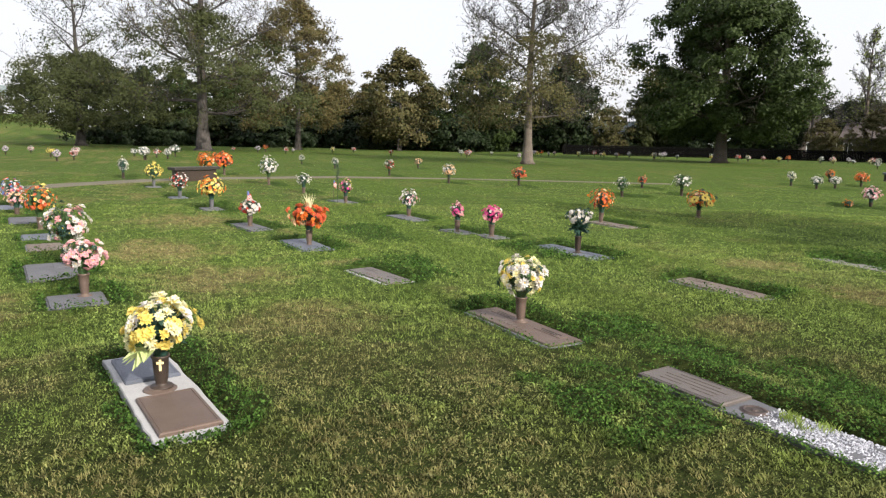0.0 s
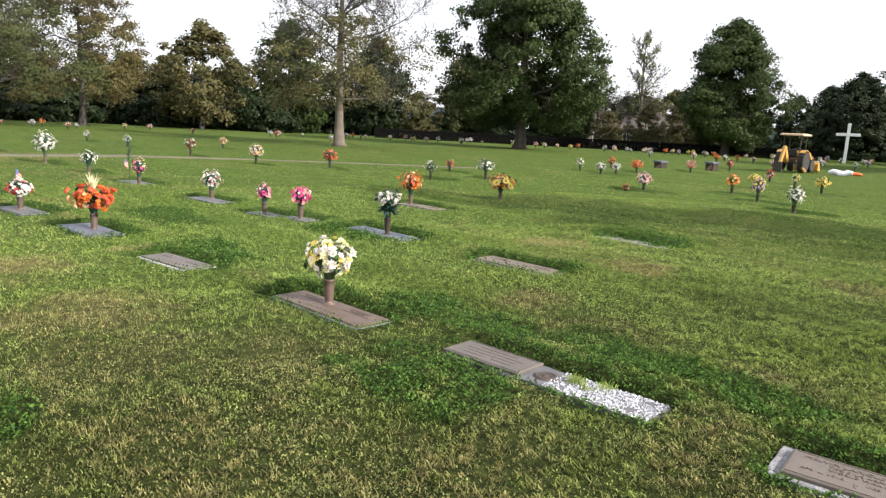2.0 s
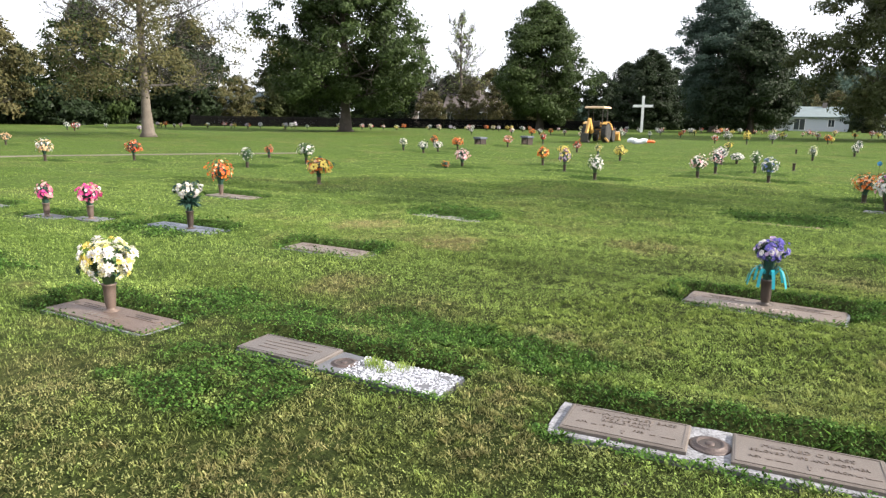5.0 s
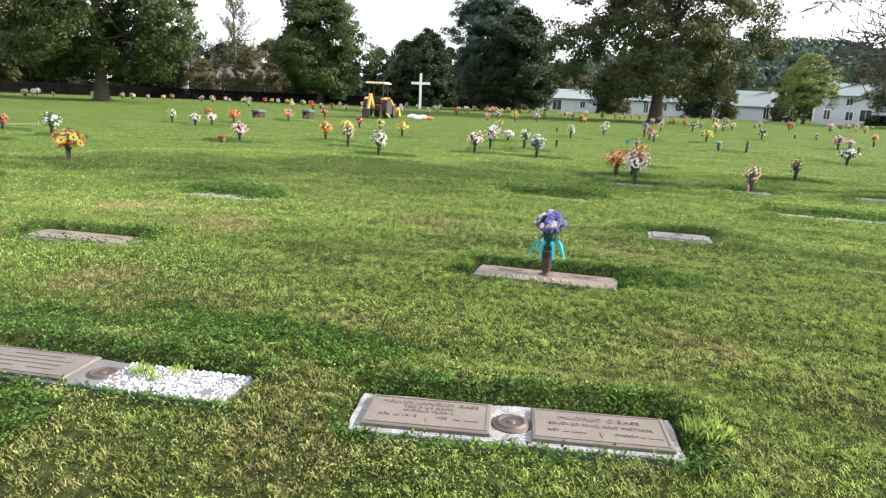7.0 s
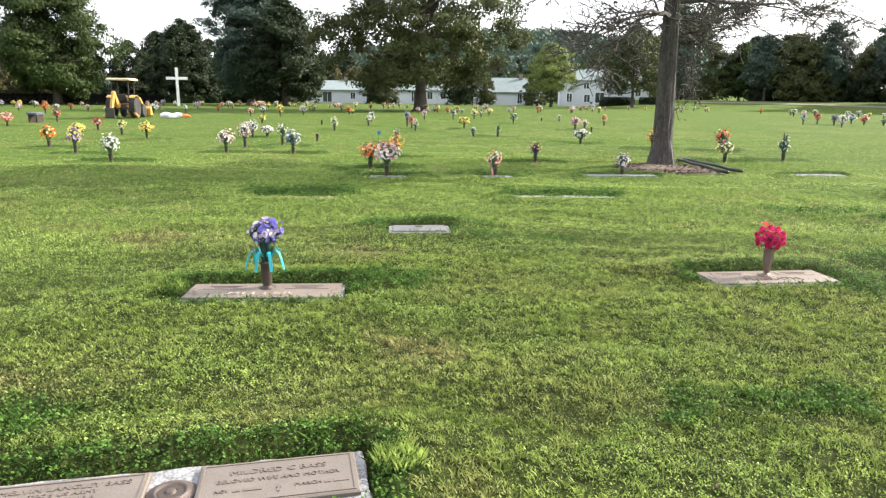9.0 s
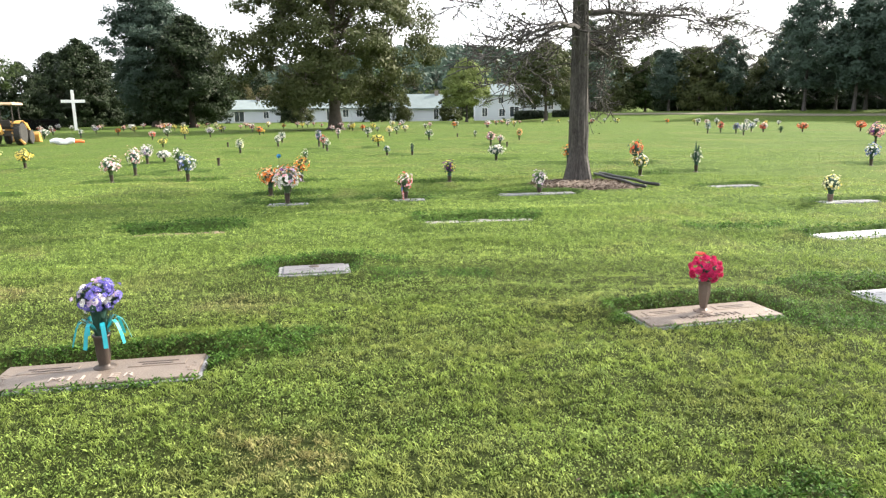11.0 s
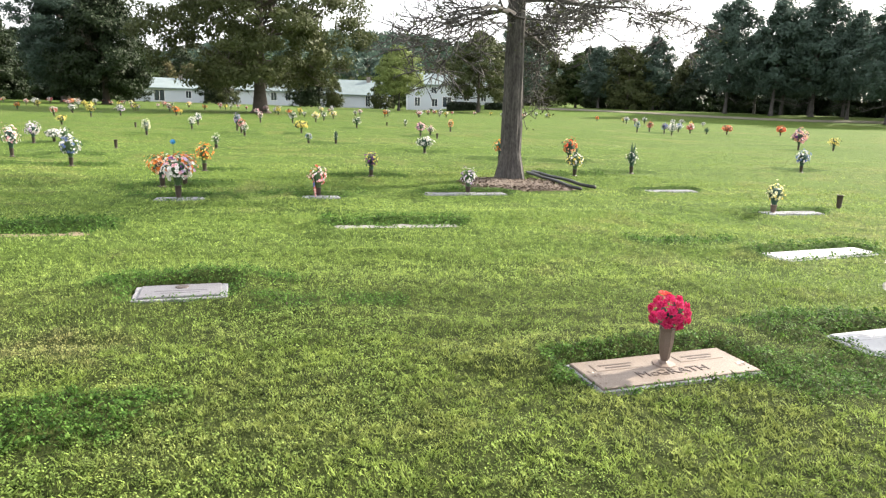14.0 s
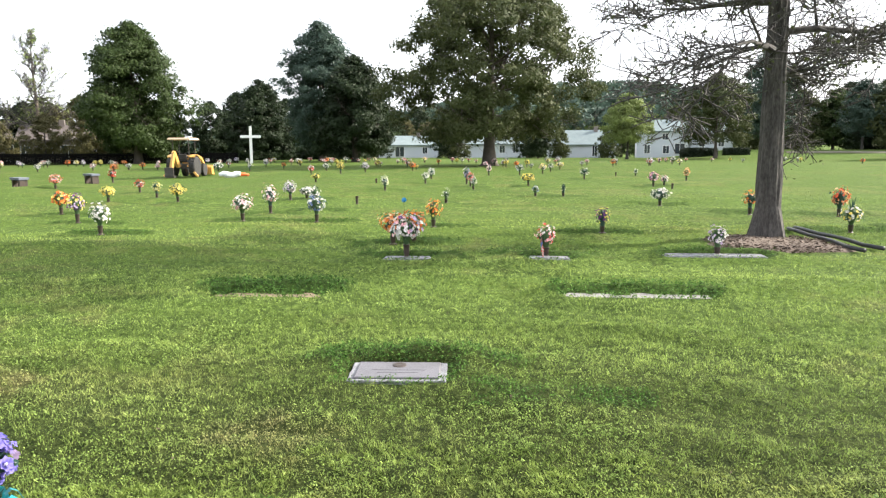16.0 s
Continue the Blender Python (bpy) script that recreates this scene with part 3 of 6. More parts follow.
def relief(px, py):
    """Height of the turf: gentle rolls, tufts, and the bank of uncut growth that rises behind each sunken stone."""
    flat = np.ones_like(px)
    bank = np.zeros_like(px)
    wave = value_noise(px * 2.3, py * 2.3, 51)
    for c, u, w, hu, hw in RECTS:
        near = (np.abs(px - c[0]) < 2.0) & (np.abs(py - c[1]) < 2.0)
        if not near.any():
            continue
        a = (px[near] - c[0]) * u[0] + (py[near] - c[1]) * u[1]
        b = (px[near] - c[0]) * w[0] + (py[near] - c[1]) * w[1]
        d = np.hypot(np.maximum(np.abs(a) - hu, 0), np.maximum(np.abs(b) - hw, 0))
        flat[near] = np.minimum(flat[near], smooth(d, 0.05, 0.55))
        rise = np.where(a > hu * 0.6, 0.060, np.where(np.abs(b) > hw, 0.034, 0.016)) * (0.55 + 0.8 * wave[near])
        bank[near] = np.maximum(bank[near], rise * smooth(d, 0.012, 0.11) * (1 - smooth(d, 0.2, 0.7)))
    for f in FAR_FLOWERS:
        near = (np.abs(px - f[0]) < 1.0) & (np.abs(py - f[1]) < 1.3)
        d = np.hypot(px[near] - f[0], py[near] - f[1])
        flat[near] = np.minimum(flat[near], smooth(d, 0.2, 0.7))
        if f[0] > 13 or f[1] > 13:
            e = np.hypot(np.maximum(np.abs(px[near] - f[0] - 0.38) - 0.05, 0), np.maximum(np.abs(py[near] - f[1]) - 0.75, 0))
            bank[near] = np.maximum(bank[near], 0.05 * (1 - smooth(e, 0.04, 0.22)))
    for (ax, ay), (bx, by) in zip(WALK_LINE[:-1], WALK_LINE[1:]):
        near = (px > min(ax, bx) - 2) & (px < max(ax, bx) + 2) & (py > min(ay, by) - 2) & (py < max(ay, by) + 2)
        f = np.clip(((px[near] - ax) * (bx - ax) + (py[near] - ay) * (by - ay)) / ((bx - ax) ** 2 + (by - ay) ** 2), 0, 1)
        d = np.hypot(px[near] - ax - f * (bx - ax), py[near] - ay - f * (by - ay))
        flat[near] = np.minimum(flat[near], smooth(d, 0.9, 1.8))
        bank[near] *= smooth(d, 0.6, 0.9)
    flat = np.minimum(flat, smooth(np.hypot(px - 16.4, py + 7.0), 1.5, 2.2))
    r = np.hypot(px - 3, py + 2)
    fade = 1 - smooth(r, 45, 75)
    fine = 1 - smooth(r, 9, 18)
    roll = 0.16 * (value_noise(px * 0.16, py * 0.16, 52) - 0.5) * smooth(r, 9, 22) + 0.085 * (value_noise(px * 0.5, py * 0.34, 53) - 0.5)
    clump = 0.055 * (value_noise(px * 1.6, py * 1.1, 54) - 0.5) + 0.036 * (value_noise(px * 4.2, py * 2.9, 55) - 0.5) * (0.4 + 0.6 * fine) + 0.018 * (value_noise(px * 8.5, py * 7, 56) - 0.5) * fine
    return (roll * smooth(r, 4, 9) + clump) * flat * fade + bank * fade


def land(x, y):
    """Flat lawn round the walk; beyond the treeline the land dips and rises to a wooded hill."""
    r = np.hypot(x - 3, y + 2)
    ang = np.arctan2(y + 2, x - 3)
    hill = np.exp(-((ang + 0.12) / 0.34) ** 2) * smooth(r, 210, 480) * 38
    rise = 1.35 * smooth(r, 98, 128) * smooth(-ang, 0.20, 0.30)
    slope = 6.0 * smooth(r, 108, 185) * smooth(ang, 1.64, 1.73) * (1 - smooth(ang, 2.2, 2.5))
    return hill + rise + slope - 0.6 * smooth(r, 130, 190) + smooth(r, 500, 900) * 8


def mown_ahead(x, y):
    """The part of the lawn on which single blades grow: all that lies before the walk."""
    return (y > -1.4 - np.maximum(x * 0.75, x * 1.15 - 1.6)) & (x > -0.35 * y - 1.0) & (x + 0.35 > -0.3 * y)


def axis(lo, hi, step, far_lo, far_hi):
    a = list(np.arange(lo, hi + step / 2, step))
    d = step
    while a[-1] < far_hi:
        d *= 1.05
        a.append(a[-1] + d)
    d = step
    while a[0] > far_lo:
        d *= 1.05
        a.insert(0, a[0] - d)
    return np.array(a)


gx, gy = axis(-3.0, 20.0, 0.085, -1500, 2200), axis(-12.0, 15.0, 0.085, -2000, 2000)
GX, GY = np.meshgrid(gx, gy, indexing="ij")
flush, fdry, fcover = lawn_fields(GX.ravel(), GY.ravel())
GZ = land(GX.ravel(), GY.ravel()) - 0.012 + relief(GX.ravel(), GY.ravel()) - 0.045 * fcover
ni, nj = GX.shape
idx = np.arange(ni * nj).reshape(ni, nj)
cells = np.stack([idx[:-1, :-1], idx[1:, :-1], idx[1:, 1:], idx[:-1, 1:]], -1).reshape(-1, 4)
gme = bpy.data.meshes.new("ground")
gme.vertices.add(ni * nj)
gme.vertices.foreach_set("co", np.stack([GX.ravel(), GY.ravel(), GZ], 1).astype(np.float32).ravel())
gme.loops.add(cells.size)
gme.loops.foreach_set("vertex_index", cells.astype(np.int32).ravel())
gme.polygons.add(len(cells))
gme.polygons.foreach_set("loop_start", np.arange(0, cells.size, 4, dtype=np.int32))
gme.polygons.foreach_set("use_smooth", np.ones(len(cells), bool))
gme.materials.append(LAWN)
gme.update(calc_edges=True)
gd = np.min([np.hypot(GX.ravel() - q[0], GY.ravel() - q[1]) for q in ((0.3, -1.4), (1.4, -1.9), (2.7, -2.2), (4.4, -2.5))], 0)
# the third share darkens near ground, painting the shade between blades
for key, arr in (("lush_shade", flush), ("dry", fdry), ("shaded_thatch", (1 - smooth(gd, 3.5, 9.0)) * np.where(mown_ahead(GX.ravel(), GY.ravel()), 1.0, 0.85))):
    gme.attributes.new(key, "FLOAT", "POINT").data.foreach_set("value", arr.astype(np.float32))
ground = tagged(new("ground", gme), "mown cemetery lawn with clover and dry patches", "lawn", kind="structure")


def grass():
    """Blades of the mown lawn: short and thin beside the walk, coarser and sparser further out."""
    rng = np.random.default_rng(5)
    path = np.array(((0.3, -1.4), (0.8, -1.4), (1.4, -1.9), (2.7, -2.2), (4.4, -2.5)))
    pts = []
    # density falls with the square of the distance from the walk
    for lo, hi, dens in ((0.0, 2.6, 11500), (2.6, 4.2, 9800), (4.2, 6.5, 6000), (6.5, 10, 2700), (10, 16, 900), (16, 26, 130), (26, 40, 40)):
        n = int((4.6 + 2 * hi) * (2 * hi + 1.5) * dens)
        p = np.stack([rng.uniform(-hi, 4.6 + hi, n), rng.uniform(-2.6 - hi, -1.2 + hi, n)], 1)
        d = np.min([np.hypot(*(p - q).T) for q in path], 0)
        ahead = mown_ahead(p[:, 0], p[:, 1])
        p, d = p[(d >= lo) & (d < hi) & ahead], d[(d >= lo) & (d < hi) & ahead]
        pts.append((p, d))
    p, d = np.concatenate([q[0] for q in pts]), np.concatenate([q[1] for q in pts])
    lush_shade, dry, cover = lawn_fields(p[:, 0], p[:, 1])
    keep = ~cover
    keep &= rng.random(len(p)) > smooth(d, 18, 40)
    for f in CLEAR:
        keep &= np.hypot(p[:, 0] - f[0], p[:, 1] - f[1]) > f[2]
    clump = 0.5 * value_noise(p[:, 0] * 19, p[:, 1] * 19, 31) + 0.5 * value_noise(p[:, 0] * 43, p[:, 1] * 43, 32)
    clump = smooth(clump, 0.28, 0.72)
    keep &= rng.random(len(p)) > (0.62 - 0.12 * smooth(p[:, 0], 2.0, 5.0)) * (1 - clump)
    p, d, lush_shade, dry, clump = p[keep], d[keep], lush_shade[keep], dry[keep], clump[keep]
    n = len(p)
    size = np.clip(d / 4.3, 1, 3.8)
    h = rng.uniform(0.009, 0.021, n) * (1 + 1.1 * lush_shade * rng.random(n)) * (0.35 + 1.25 * clump) * np.clip(size, 1, 1.35)
    wd = rng.uniform(0.0011, 0.0025, n) * np.clip(size, 1, 2.8)
    yaw, lean = rng.uniform(0, 2 * math.pi, n), rng.uniform(0.2, 1.6, n)
    patchy = smooth(value_noise(p[:, 0] * 1.7, p[:, 1] * 1.7, 35) * 0.6 + value_noise(p[:, 0] * 5, p[:, 1] * 5, 36) * 0.4, 0.42, 0.66)
    clover = (rng.random(n) < 0.10 + 0.38 * patchy + 0.5 * lush_shade) & (d < 12)
    side = np.stack([-np.sin(yaw), np.cos(yaw), np.zeros(n)], 1) * wd[:, None]
    out = np.stack([np.cos(yaw) * lean, np.sin(yaw) * lean, np.ones(n)], 1) * h[:, None]
    base = np.stack([p[:, 0], p[:, 1], relief(p[:, 0], p[:, 1]) - 0.014], 1)
    mid = base + out * np.array((0.4, 0.4, 0.62))
    tip = base + out
    quad = np.stack([base - side, base + side, mid + side * 0.85, tip, mid - side * 0.85], 1)
    # clover: a small tilted leaf carried at the height of the sward
    r = (rng.uniform(0.0028, 0.0052, n) * (1 + 0.45 * lush_shade) * np.clip(size, 1, 1.7))[:, None]
    a1 = np.stack([np.cos(yaw), np.sin(yaw), rng.normal(0, 0.5, n)], 1) * r
    a2 = np.stack([-np.sin(yaw), np.cos(yaw), rng.normal(0, 0.5, n)], 1) * r
    top = base + np.stack([np.zeros(n), np.zeros(n), h * 0.95 + 0.006], 1)
    leaf = np.stack([top - a1, top - a1 * 0.3 - a2, top + a1 * 0.8 - a2 * 0.7, top + a1 * 0.8 + a2 * 0.7, top - a1 * 0.3 + a2], 1)
    quad[clover] = leaf[clover]
    # far blades are plain triangles
    use = np.ones((n, 5), bool)
    far = (d > 3.6) & ~clover
    quad[far, 2] = quad[far, 3]
    use[far, 3:] = False
    sizes = use.sum(1)
    me = bpy.data.meshes.new("grass")
    me.vertices.add(int(sizes.sum()))
    me.vertices.foreach_set("co", quad[use].astype(np.float32).ravel())
    me.loops.add(int(sizes.sum()))
    me.loops.foreach_set("vertex_index", np.arange(sizes.sum(), dtype=np.int32))
    me.polygons.add(n)
    me.polygons.foreach_set("loop_start", np.concatenate([[0], np.cumsum(sizes)[:-1]]).astype(np.int32))
    me.materials.append(BLADES)
    me.update(calc_edges=True)
    for key, arr in (("lush_shade", np.where(clover, np.maximum(lush_shade, 0.30), lush_shade)), ("dry", dry)):
        me.attributes.new(key, "FLOAT", "POINT").data.foreach_set("value", np.repeat(arr, sizes).astype(np.float32))
    tagged(new("grass", me), "short mown green grass with clover", "grass", kind="stuff")


CLEAR = [(16.4, -7.0, 1.35)]

# ---- concrete walk across the lawn ----
s = Soup()
for k, (x, y) in enumerate(WALK_LINE):
    a, b = Vector(WALK_LINE[max(k - 1, 0)]), Vector(WALK_LINE[min(k + 1, len(WALK_LINE) - 1)])
    q = (b - a).normalized()
    for side in (-0.5, 0.5) if x < 8 else (-0.2, 0.2):
        s.v += [(x - q.y * side, y + q.x * side, 0.012), (x - q.y * side, y + q.x * side, -0.05)]
    if k:
        i = 4 * (k - 1)
        s.f += [(i, i + 2, i + 6, i + 4), (i + 1, i, i + 4, i + 5), (i + 2, i + 3, i + 7, i + 6)]
        s.mi += [0, 0, 0]
tagged(new("walkway", s.mesh("walkway", WALK)), "narrow pale concrete walk curving through the lawn", "path", kind="structure")


# ---- grave markers ----
def text_mesh(body, size, depth, mat, width=None):
    cu = bpy.data.curves.new("lettering", "FONT")
    cu.body, cu.size, cu.extrude, cu.align_x, cu.align_y, cu.resolution_u = body, size, depth, "CENTER", "CENTER", 2
    ob = bpy.data.objects.new("lettering", cu)
    scene.collection.objects.link(ob)
    me = bpy.data.meshes.new_from_object(ob.evaluated_get(bpy.context.evaluated_depsgraph_get()))
    bpy.data.objects.remove(ob)
    if width:
        xs = [v.co.x for v in me.vertices]
        k = width / (max(xs) - min(xs))
        for v in me.vertices:
            v.co.x *= k
    me.name = "lettering"
    me.materials.clear()
    me.materials.append(mat)
    return me


def marker_pose(x, y, turn, z=-0.018):
    """Local +x runs along the length as it is read from the walk, local +y away from the walk."""
    return pose(x, y, z, 0, 0, turn - 90)


def stone_edge(soup, length, width, z0, z1, rng, chip=0.006, n=14):
    """A slab whose outline is a little uneven."""
    out = []
    for k in range(n):
        out.append((-length / 2 + length * k / n, -width / 2))
    for k in range(5):
        out.append((length / 2, -width / 2 + width * k / 5))
    for k in range(n):
        out.append((length / 2 - length * k / n, width / 2))
    for k in range(5):
        out.append((-length / 2, width / 2 - width * k / 5))
    out = [(x + rng.uniform(-chip, chip), y + rng.uniform(-chip, chip)) for x, y in out]
    m = len(out)
    v = [(x, y, z0) for x, y in out] + [(x, y, z1 - 0.006) for x, y in out] + [(x * (1 - 0.012 / length), y * (1 - 0.012 / width), z1) for x, y in out]
    f = [tuple(range(2 * m, 3 * m))] + [(r * m + i, r * m + (i + 1) % m, (r + 1) * m + (i + 1) % m, (r + 1) * m + i) for r in (0, 1) for i in range(m)]
    soup.add(v, f)


def bronze_plate(parent, cx, length, width, z, mat, lines, seed=0, cy=0.0):
    """A cast plate with bevelled edge and raised border; lines are (text or bar width, y, size)."""
    s = Soup()
    s.box((cx - length / 2, cy - width / 2, z), (cx + length / 2, cy + width / 2, z + 0.022), 0.006)
    plate = part("bronze_plate", s, mat, parent)
    s = Soup()
    t, e = 0.008, 0.014
    for a, b in (((-length / 2 + e, -width / 2 + e), (length / 2 - e, -width / 2 + e + t)), ((-length / 2 + e, width / 2 - e - t), (length / 2 - e, width / 2 - e)),
                 ((-length / 2 + e, -width / 2 + e + t), (-length / 2 + e + t, width / 2 - e - t)), ((length / 2 - e - t, -width / 2 + e + t), (length / 2 - e, width / 2 - e - t))):
        s.box((cx + a[0], cy + a[1], z + 0.022), (cx + b[0], cy + b[1], z + 0.0255))
    part("border", s, mat, plate)
    for body, x, y, size, wid in lines:
        if body:
            part("lettering", text_mesh(body, size, 0.0018, BRONZE_WORN, wid), None, plate, "raised bronze letters", pose(cx + x, cy + y, z + 0.0238))
        else:
            s = Soup()
            s.box((cx + x - wid / 2, cy + y - size / 2, z + 0.022), (cx + x + wid / 2, cy + y + size / 2, z + 0.0252))
            part("raised_bar", s, BRONZE_WORN, plate)
    return plate


def cross_sign(parent, x, y, z, h, mat):
    s = Soup()
    s.box((x - 0.18 * h, y + 0.05 * h, z), (x + 0.18 * h, y + 0.22 * h, z + 0.003))
    s.box((x - 0.08 * h, y - 0.5 * h, z), (x + 0.08 * h, y + 0.5 * h, z + 0.0035))
    part("raised_cross", s, mat, parent)


def vase_ring(parent, x, y, z, mat=BRONZE_TAN):
    """The flush bronze ring of a vase that is turned down into its well."""
    s = Soup()
    s.lathe([(0.096, z), (0.098, z + 0.006), (0.088, z + 0.012), (0.070, z + 0.013), (0.068, z + 0.021), (0.058, z + 0.022), (0.054, z + 0.014), (0.022, z + 0.013), (0.020, z + 0.020), (0.008, z + 0.022)], 24)
    ob = part("vase_ring", s, mat, parent, "round cast bronze vase ring", pose(x, y, 0), smooth=True)
    s = Soup()
    s.lathe([(0.053, z + 0.0135), (0.050, z + 0.0155), (0.024, z + 0.0155), (0.023, z + 0.0135)], 20, cap=False)
    part("vase_well", s, BRONZE_DARK, ob, "dark vase well")


STYLE = {
    "brown": (BRONZE, GRANITE), "blue": (GRANITE_BLUE, GRANITE_BLUE), "worn": (BRONZE_GREY, CONCRETE), "tan": (BRONZE_TAN, GRANITE), "grey": (GRANITE_GREY, GRANITE_GREY),
    # the white style puts sun glare into the slab colour
    "pink_tan": (BRONZE_TAN, GRANITE), "plate": (PLATE_GREY, GRANITE), "tan_name": (BRONZE_TAN, GRANITE), "pale": (GRANITE, GRANITE), "white": (CONCRETE, CONCRETE),
}
NAMES = {
    "brown": "flat brown bronze grave marker on a granite base", "blue": "flat blue-grey granite grave marker set in the lawn", "worn": "worn flat tan-grey bronze grave marker",
    "tan": "flat tan bronze double grave marker in the grass", "grey": "flat grey granite grave marker set in the lawn", "pink_tan": "flat pinkish tan bronze double marker with raised panels",
    "plate": "small greyed bronze plate in a pale concrete border", "tan_name": "flat tan bronze double marker with a raised family name", "pale": "flat pale stone grave marker in the grass", "white": "flat stone grave marker in glare white with raised panels",
    "sunk": "sunken grave marker almost covered by grass", "soil": "sunken grave marker edged with bare soil",
}
prng = random.Random(4)
for x, y, turn, length, width, kind in MARKERS:
    g = thing("grave_marker", NAMES[kind], "grave marker", marker_pose(x, y, turn, -0.026 if kind in ("grey", "worn") else -0.018), "flat grave markers")
    if kind in ("sunk", "soil"):
        s = Soup()
        stone_edge(s, length, width, -0.08, 0.004, prng, 0.03)
        part("stone", s, SOIL if kind == "soil" else SUNK_STONE, g)
        continue
    face, base = STYLE[kind]
    s = Soup()
    stone_edge(s, length, width, -0.08, 0.010, prng)
    part("granite_base", s, base, g)
    inset = 0.05 if kind in ("plate", "worn") else 0.022
    s = Soup()
    s.box((-length / 2 + inset, -width / 2 + inset * 0.7, 0.010), (length / 2 - inset, width / 2 - inset * 0.7, 0.026), 0.006)
    plate = part("plate", s, face, g)
    if kind in ("brown", "pink_tan", "tan_name", "tan", "worn") or (kind in ("grey", "blue", "pale", "white") and length > 1):
        for sx in (-1, 1):
            s = Soup()
            s.box((sx * length * 0.26 - length * 0.14, width * 0.06, 0.026), (sx * length * 0.26 + length * 0.14, width * 0.30, 0.031), 0.003)
            panel = part("name_panel", s, face, plate)
            for row in range(2):
                s = Soup()
                w = length * (0.20 - 0.05 * row)
                s.box((sx * length * 0.26 - w / 2, width * (0.22 - 0.09 * row) - 0.007, 0.031), (sx * length * 0.26 + w / 2, width * (0.22 - 0.09 * row) + 0.007, 0.0335))
                part("raised_bar", s, LETTER_DARK if kind in ("tan_name", "brown", "pink_tan") else face, panel)
    if kind == "tan_name":
        part("lettering", text_mesh("McGRATH", 0.105, 0.002, LETTER_DARK, 0.50), None, plate, "dark raised capital letters", pose(0, -0.085, 0.028))
    elif kind == "pink_tan":
        for body, x, wid in (("M", -0.225, 0.075), ("I", -0.150, 0.018), ("E", 0.105, 0.055), ("R", 0.190, 0.062)):
            part("lettering", text_mesh(body, 0.095, 0.003, LETTER_PALE, wid), None, plate, "raised pale capital letter", pose(x, -width * 0.25, 0.029))
        for x in (-0.075, 0.015):
            s = Soup()
            s.box((x - 0.008, -width * 0.25 - 0.034, 0.026), (x + 0.008, -width * 0.25 + 0.034, 0.032))
            part("raised_bar", s, LETTER_PALE, plate)
    elif kind in ("brown", "tan", "worn", "pale"):
        for k in range(6):
            s = Soup()
            s.box((-0.19 + 0.064 * k, -width * 0.27, 0.026), (-0.19 + 0.064 * k + 0.04, -width * 0.27 + 0.055, 0.0295))
            part("raised_bar", s, BRONZE_WORN if kind != "pale" else GRANITE_GREY, plate)
    if kind in ("tan_name", "pink_tan", "brown"):
        # cast sprays of leaves at both ends
        for sx in (-1, 1):
            s = Soup()
            for k in range(9):
                ang = prng.uniform(0, 6.28)
                m = pose(sx * (length / 2 - 0.075) + prng.uniform(-0.03, 0.03), -width * 0.12 + prng.uniform(-0.09, 0.09), 0.0258, 0, 0, math.degrees(ang))
                s.add([(-0.022, 0, 0), (0, -0.009, 0.001), (0.022, 0, 0), (0, 0.009, 0.001), (0, 0, 0.006)], [(0, 1, 4), (1, 2, 4), (2, 3, 4), (3, 0, 4)], 0, m)
            part("cast_leaves", s, BRONZE_WORN if kind == "brown" else face, plate)
    if kind == "plate":
        s = Soup()
        s.lathe([(0.055, 0.026), (0.052, 0.032), (0.03, 0.036), (0.0, 0.034)], 14)
        part("cast_emblem", s, BRONZE_DARK, plate, "dark cast emblem", pose(0, width * 0.22, 0))
        for k in range(2):
            s = Soup()
            s.box((-0.2 + 0.05 * k, -0.02 - 0.06 * k, 0.026), (0.2 - 0.05 * k, 0.0 - 0.06 * k, 0.0285))
            part("raised_bar", s, face, plate)

# three plots with separate bronze plates
x, y, turn, length, width = PLOTS[0]
g = thing("grave_marker", "two brown bronze plates on a white concrete slab", "grave marker", marker_pose(x, y, turn, -0.004), "flat grave markers")
s = Soup()
stone_edge(s, length, width, -0.1, 0.018, prng, 0.008)
part("concrete_slab", s, CONCRETE, g)
bronze_plate(g, 0.42, 0.58, 0.325, 0.018, BRONZE, [])
bronze_plate(g, -0.42, 0.50, 0.325, 0.018, GRANITE_BLUE, [])
vase_ring(g, 0.0, 0.0, 0.016, BRONZE)

x, y, turn, length, width = PLOTS[1]
g = thing("grave_marker", "grey bronze plate beside a bed of white stone chips", "grave marker", marker_pose(x, y, turn, -0.004), "flat grave markers")
s = Soup()
stone_edge(s, length, width, -0.1, 0.004, prng, 0.012)
part("concrete_slab", s, GRANITE_GREY, g)
bronze_plate(g, -0.44, 0.64, 0.30, 0.004, BRONZE_GREY, [("", 0.0, 0.085, 0.020, 0.30), ("", 0.0, 0.035, 0.020, 0.46), ("", 0.0, -0.015, 0.018, 0.40), ("", -0.12, -0.065, 0.018, 0.16), ("", 0.12, -0.065, 0.018, 0.16)])
vase_ring(g, 0.0, 0.0, -0.008, BRONZE_RING)
s = Soup()
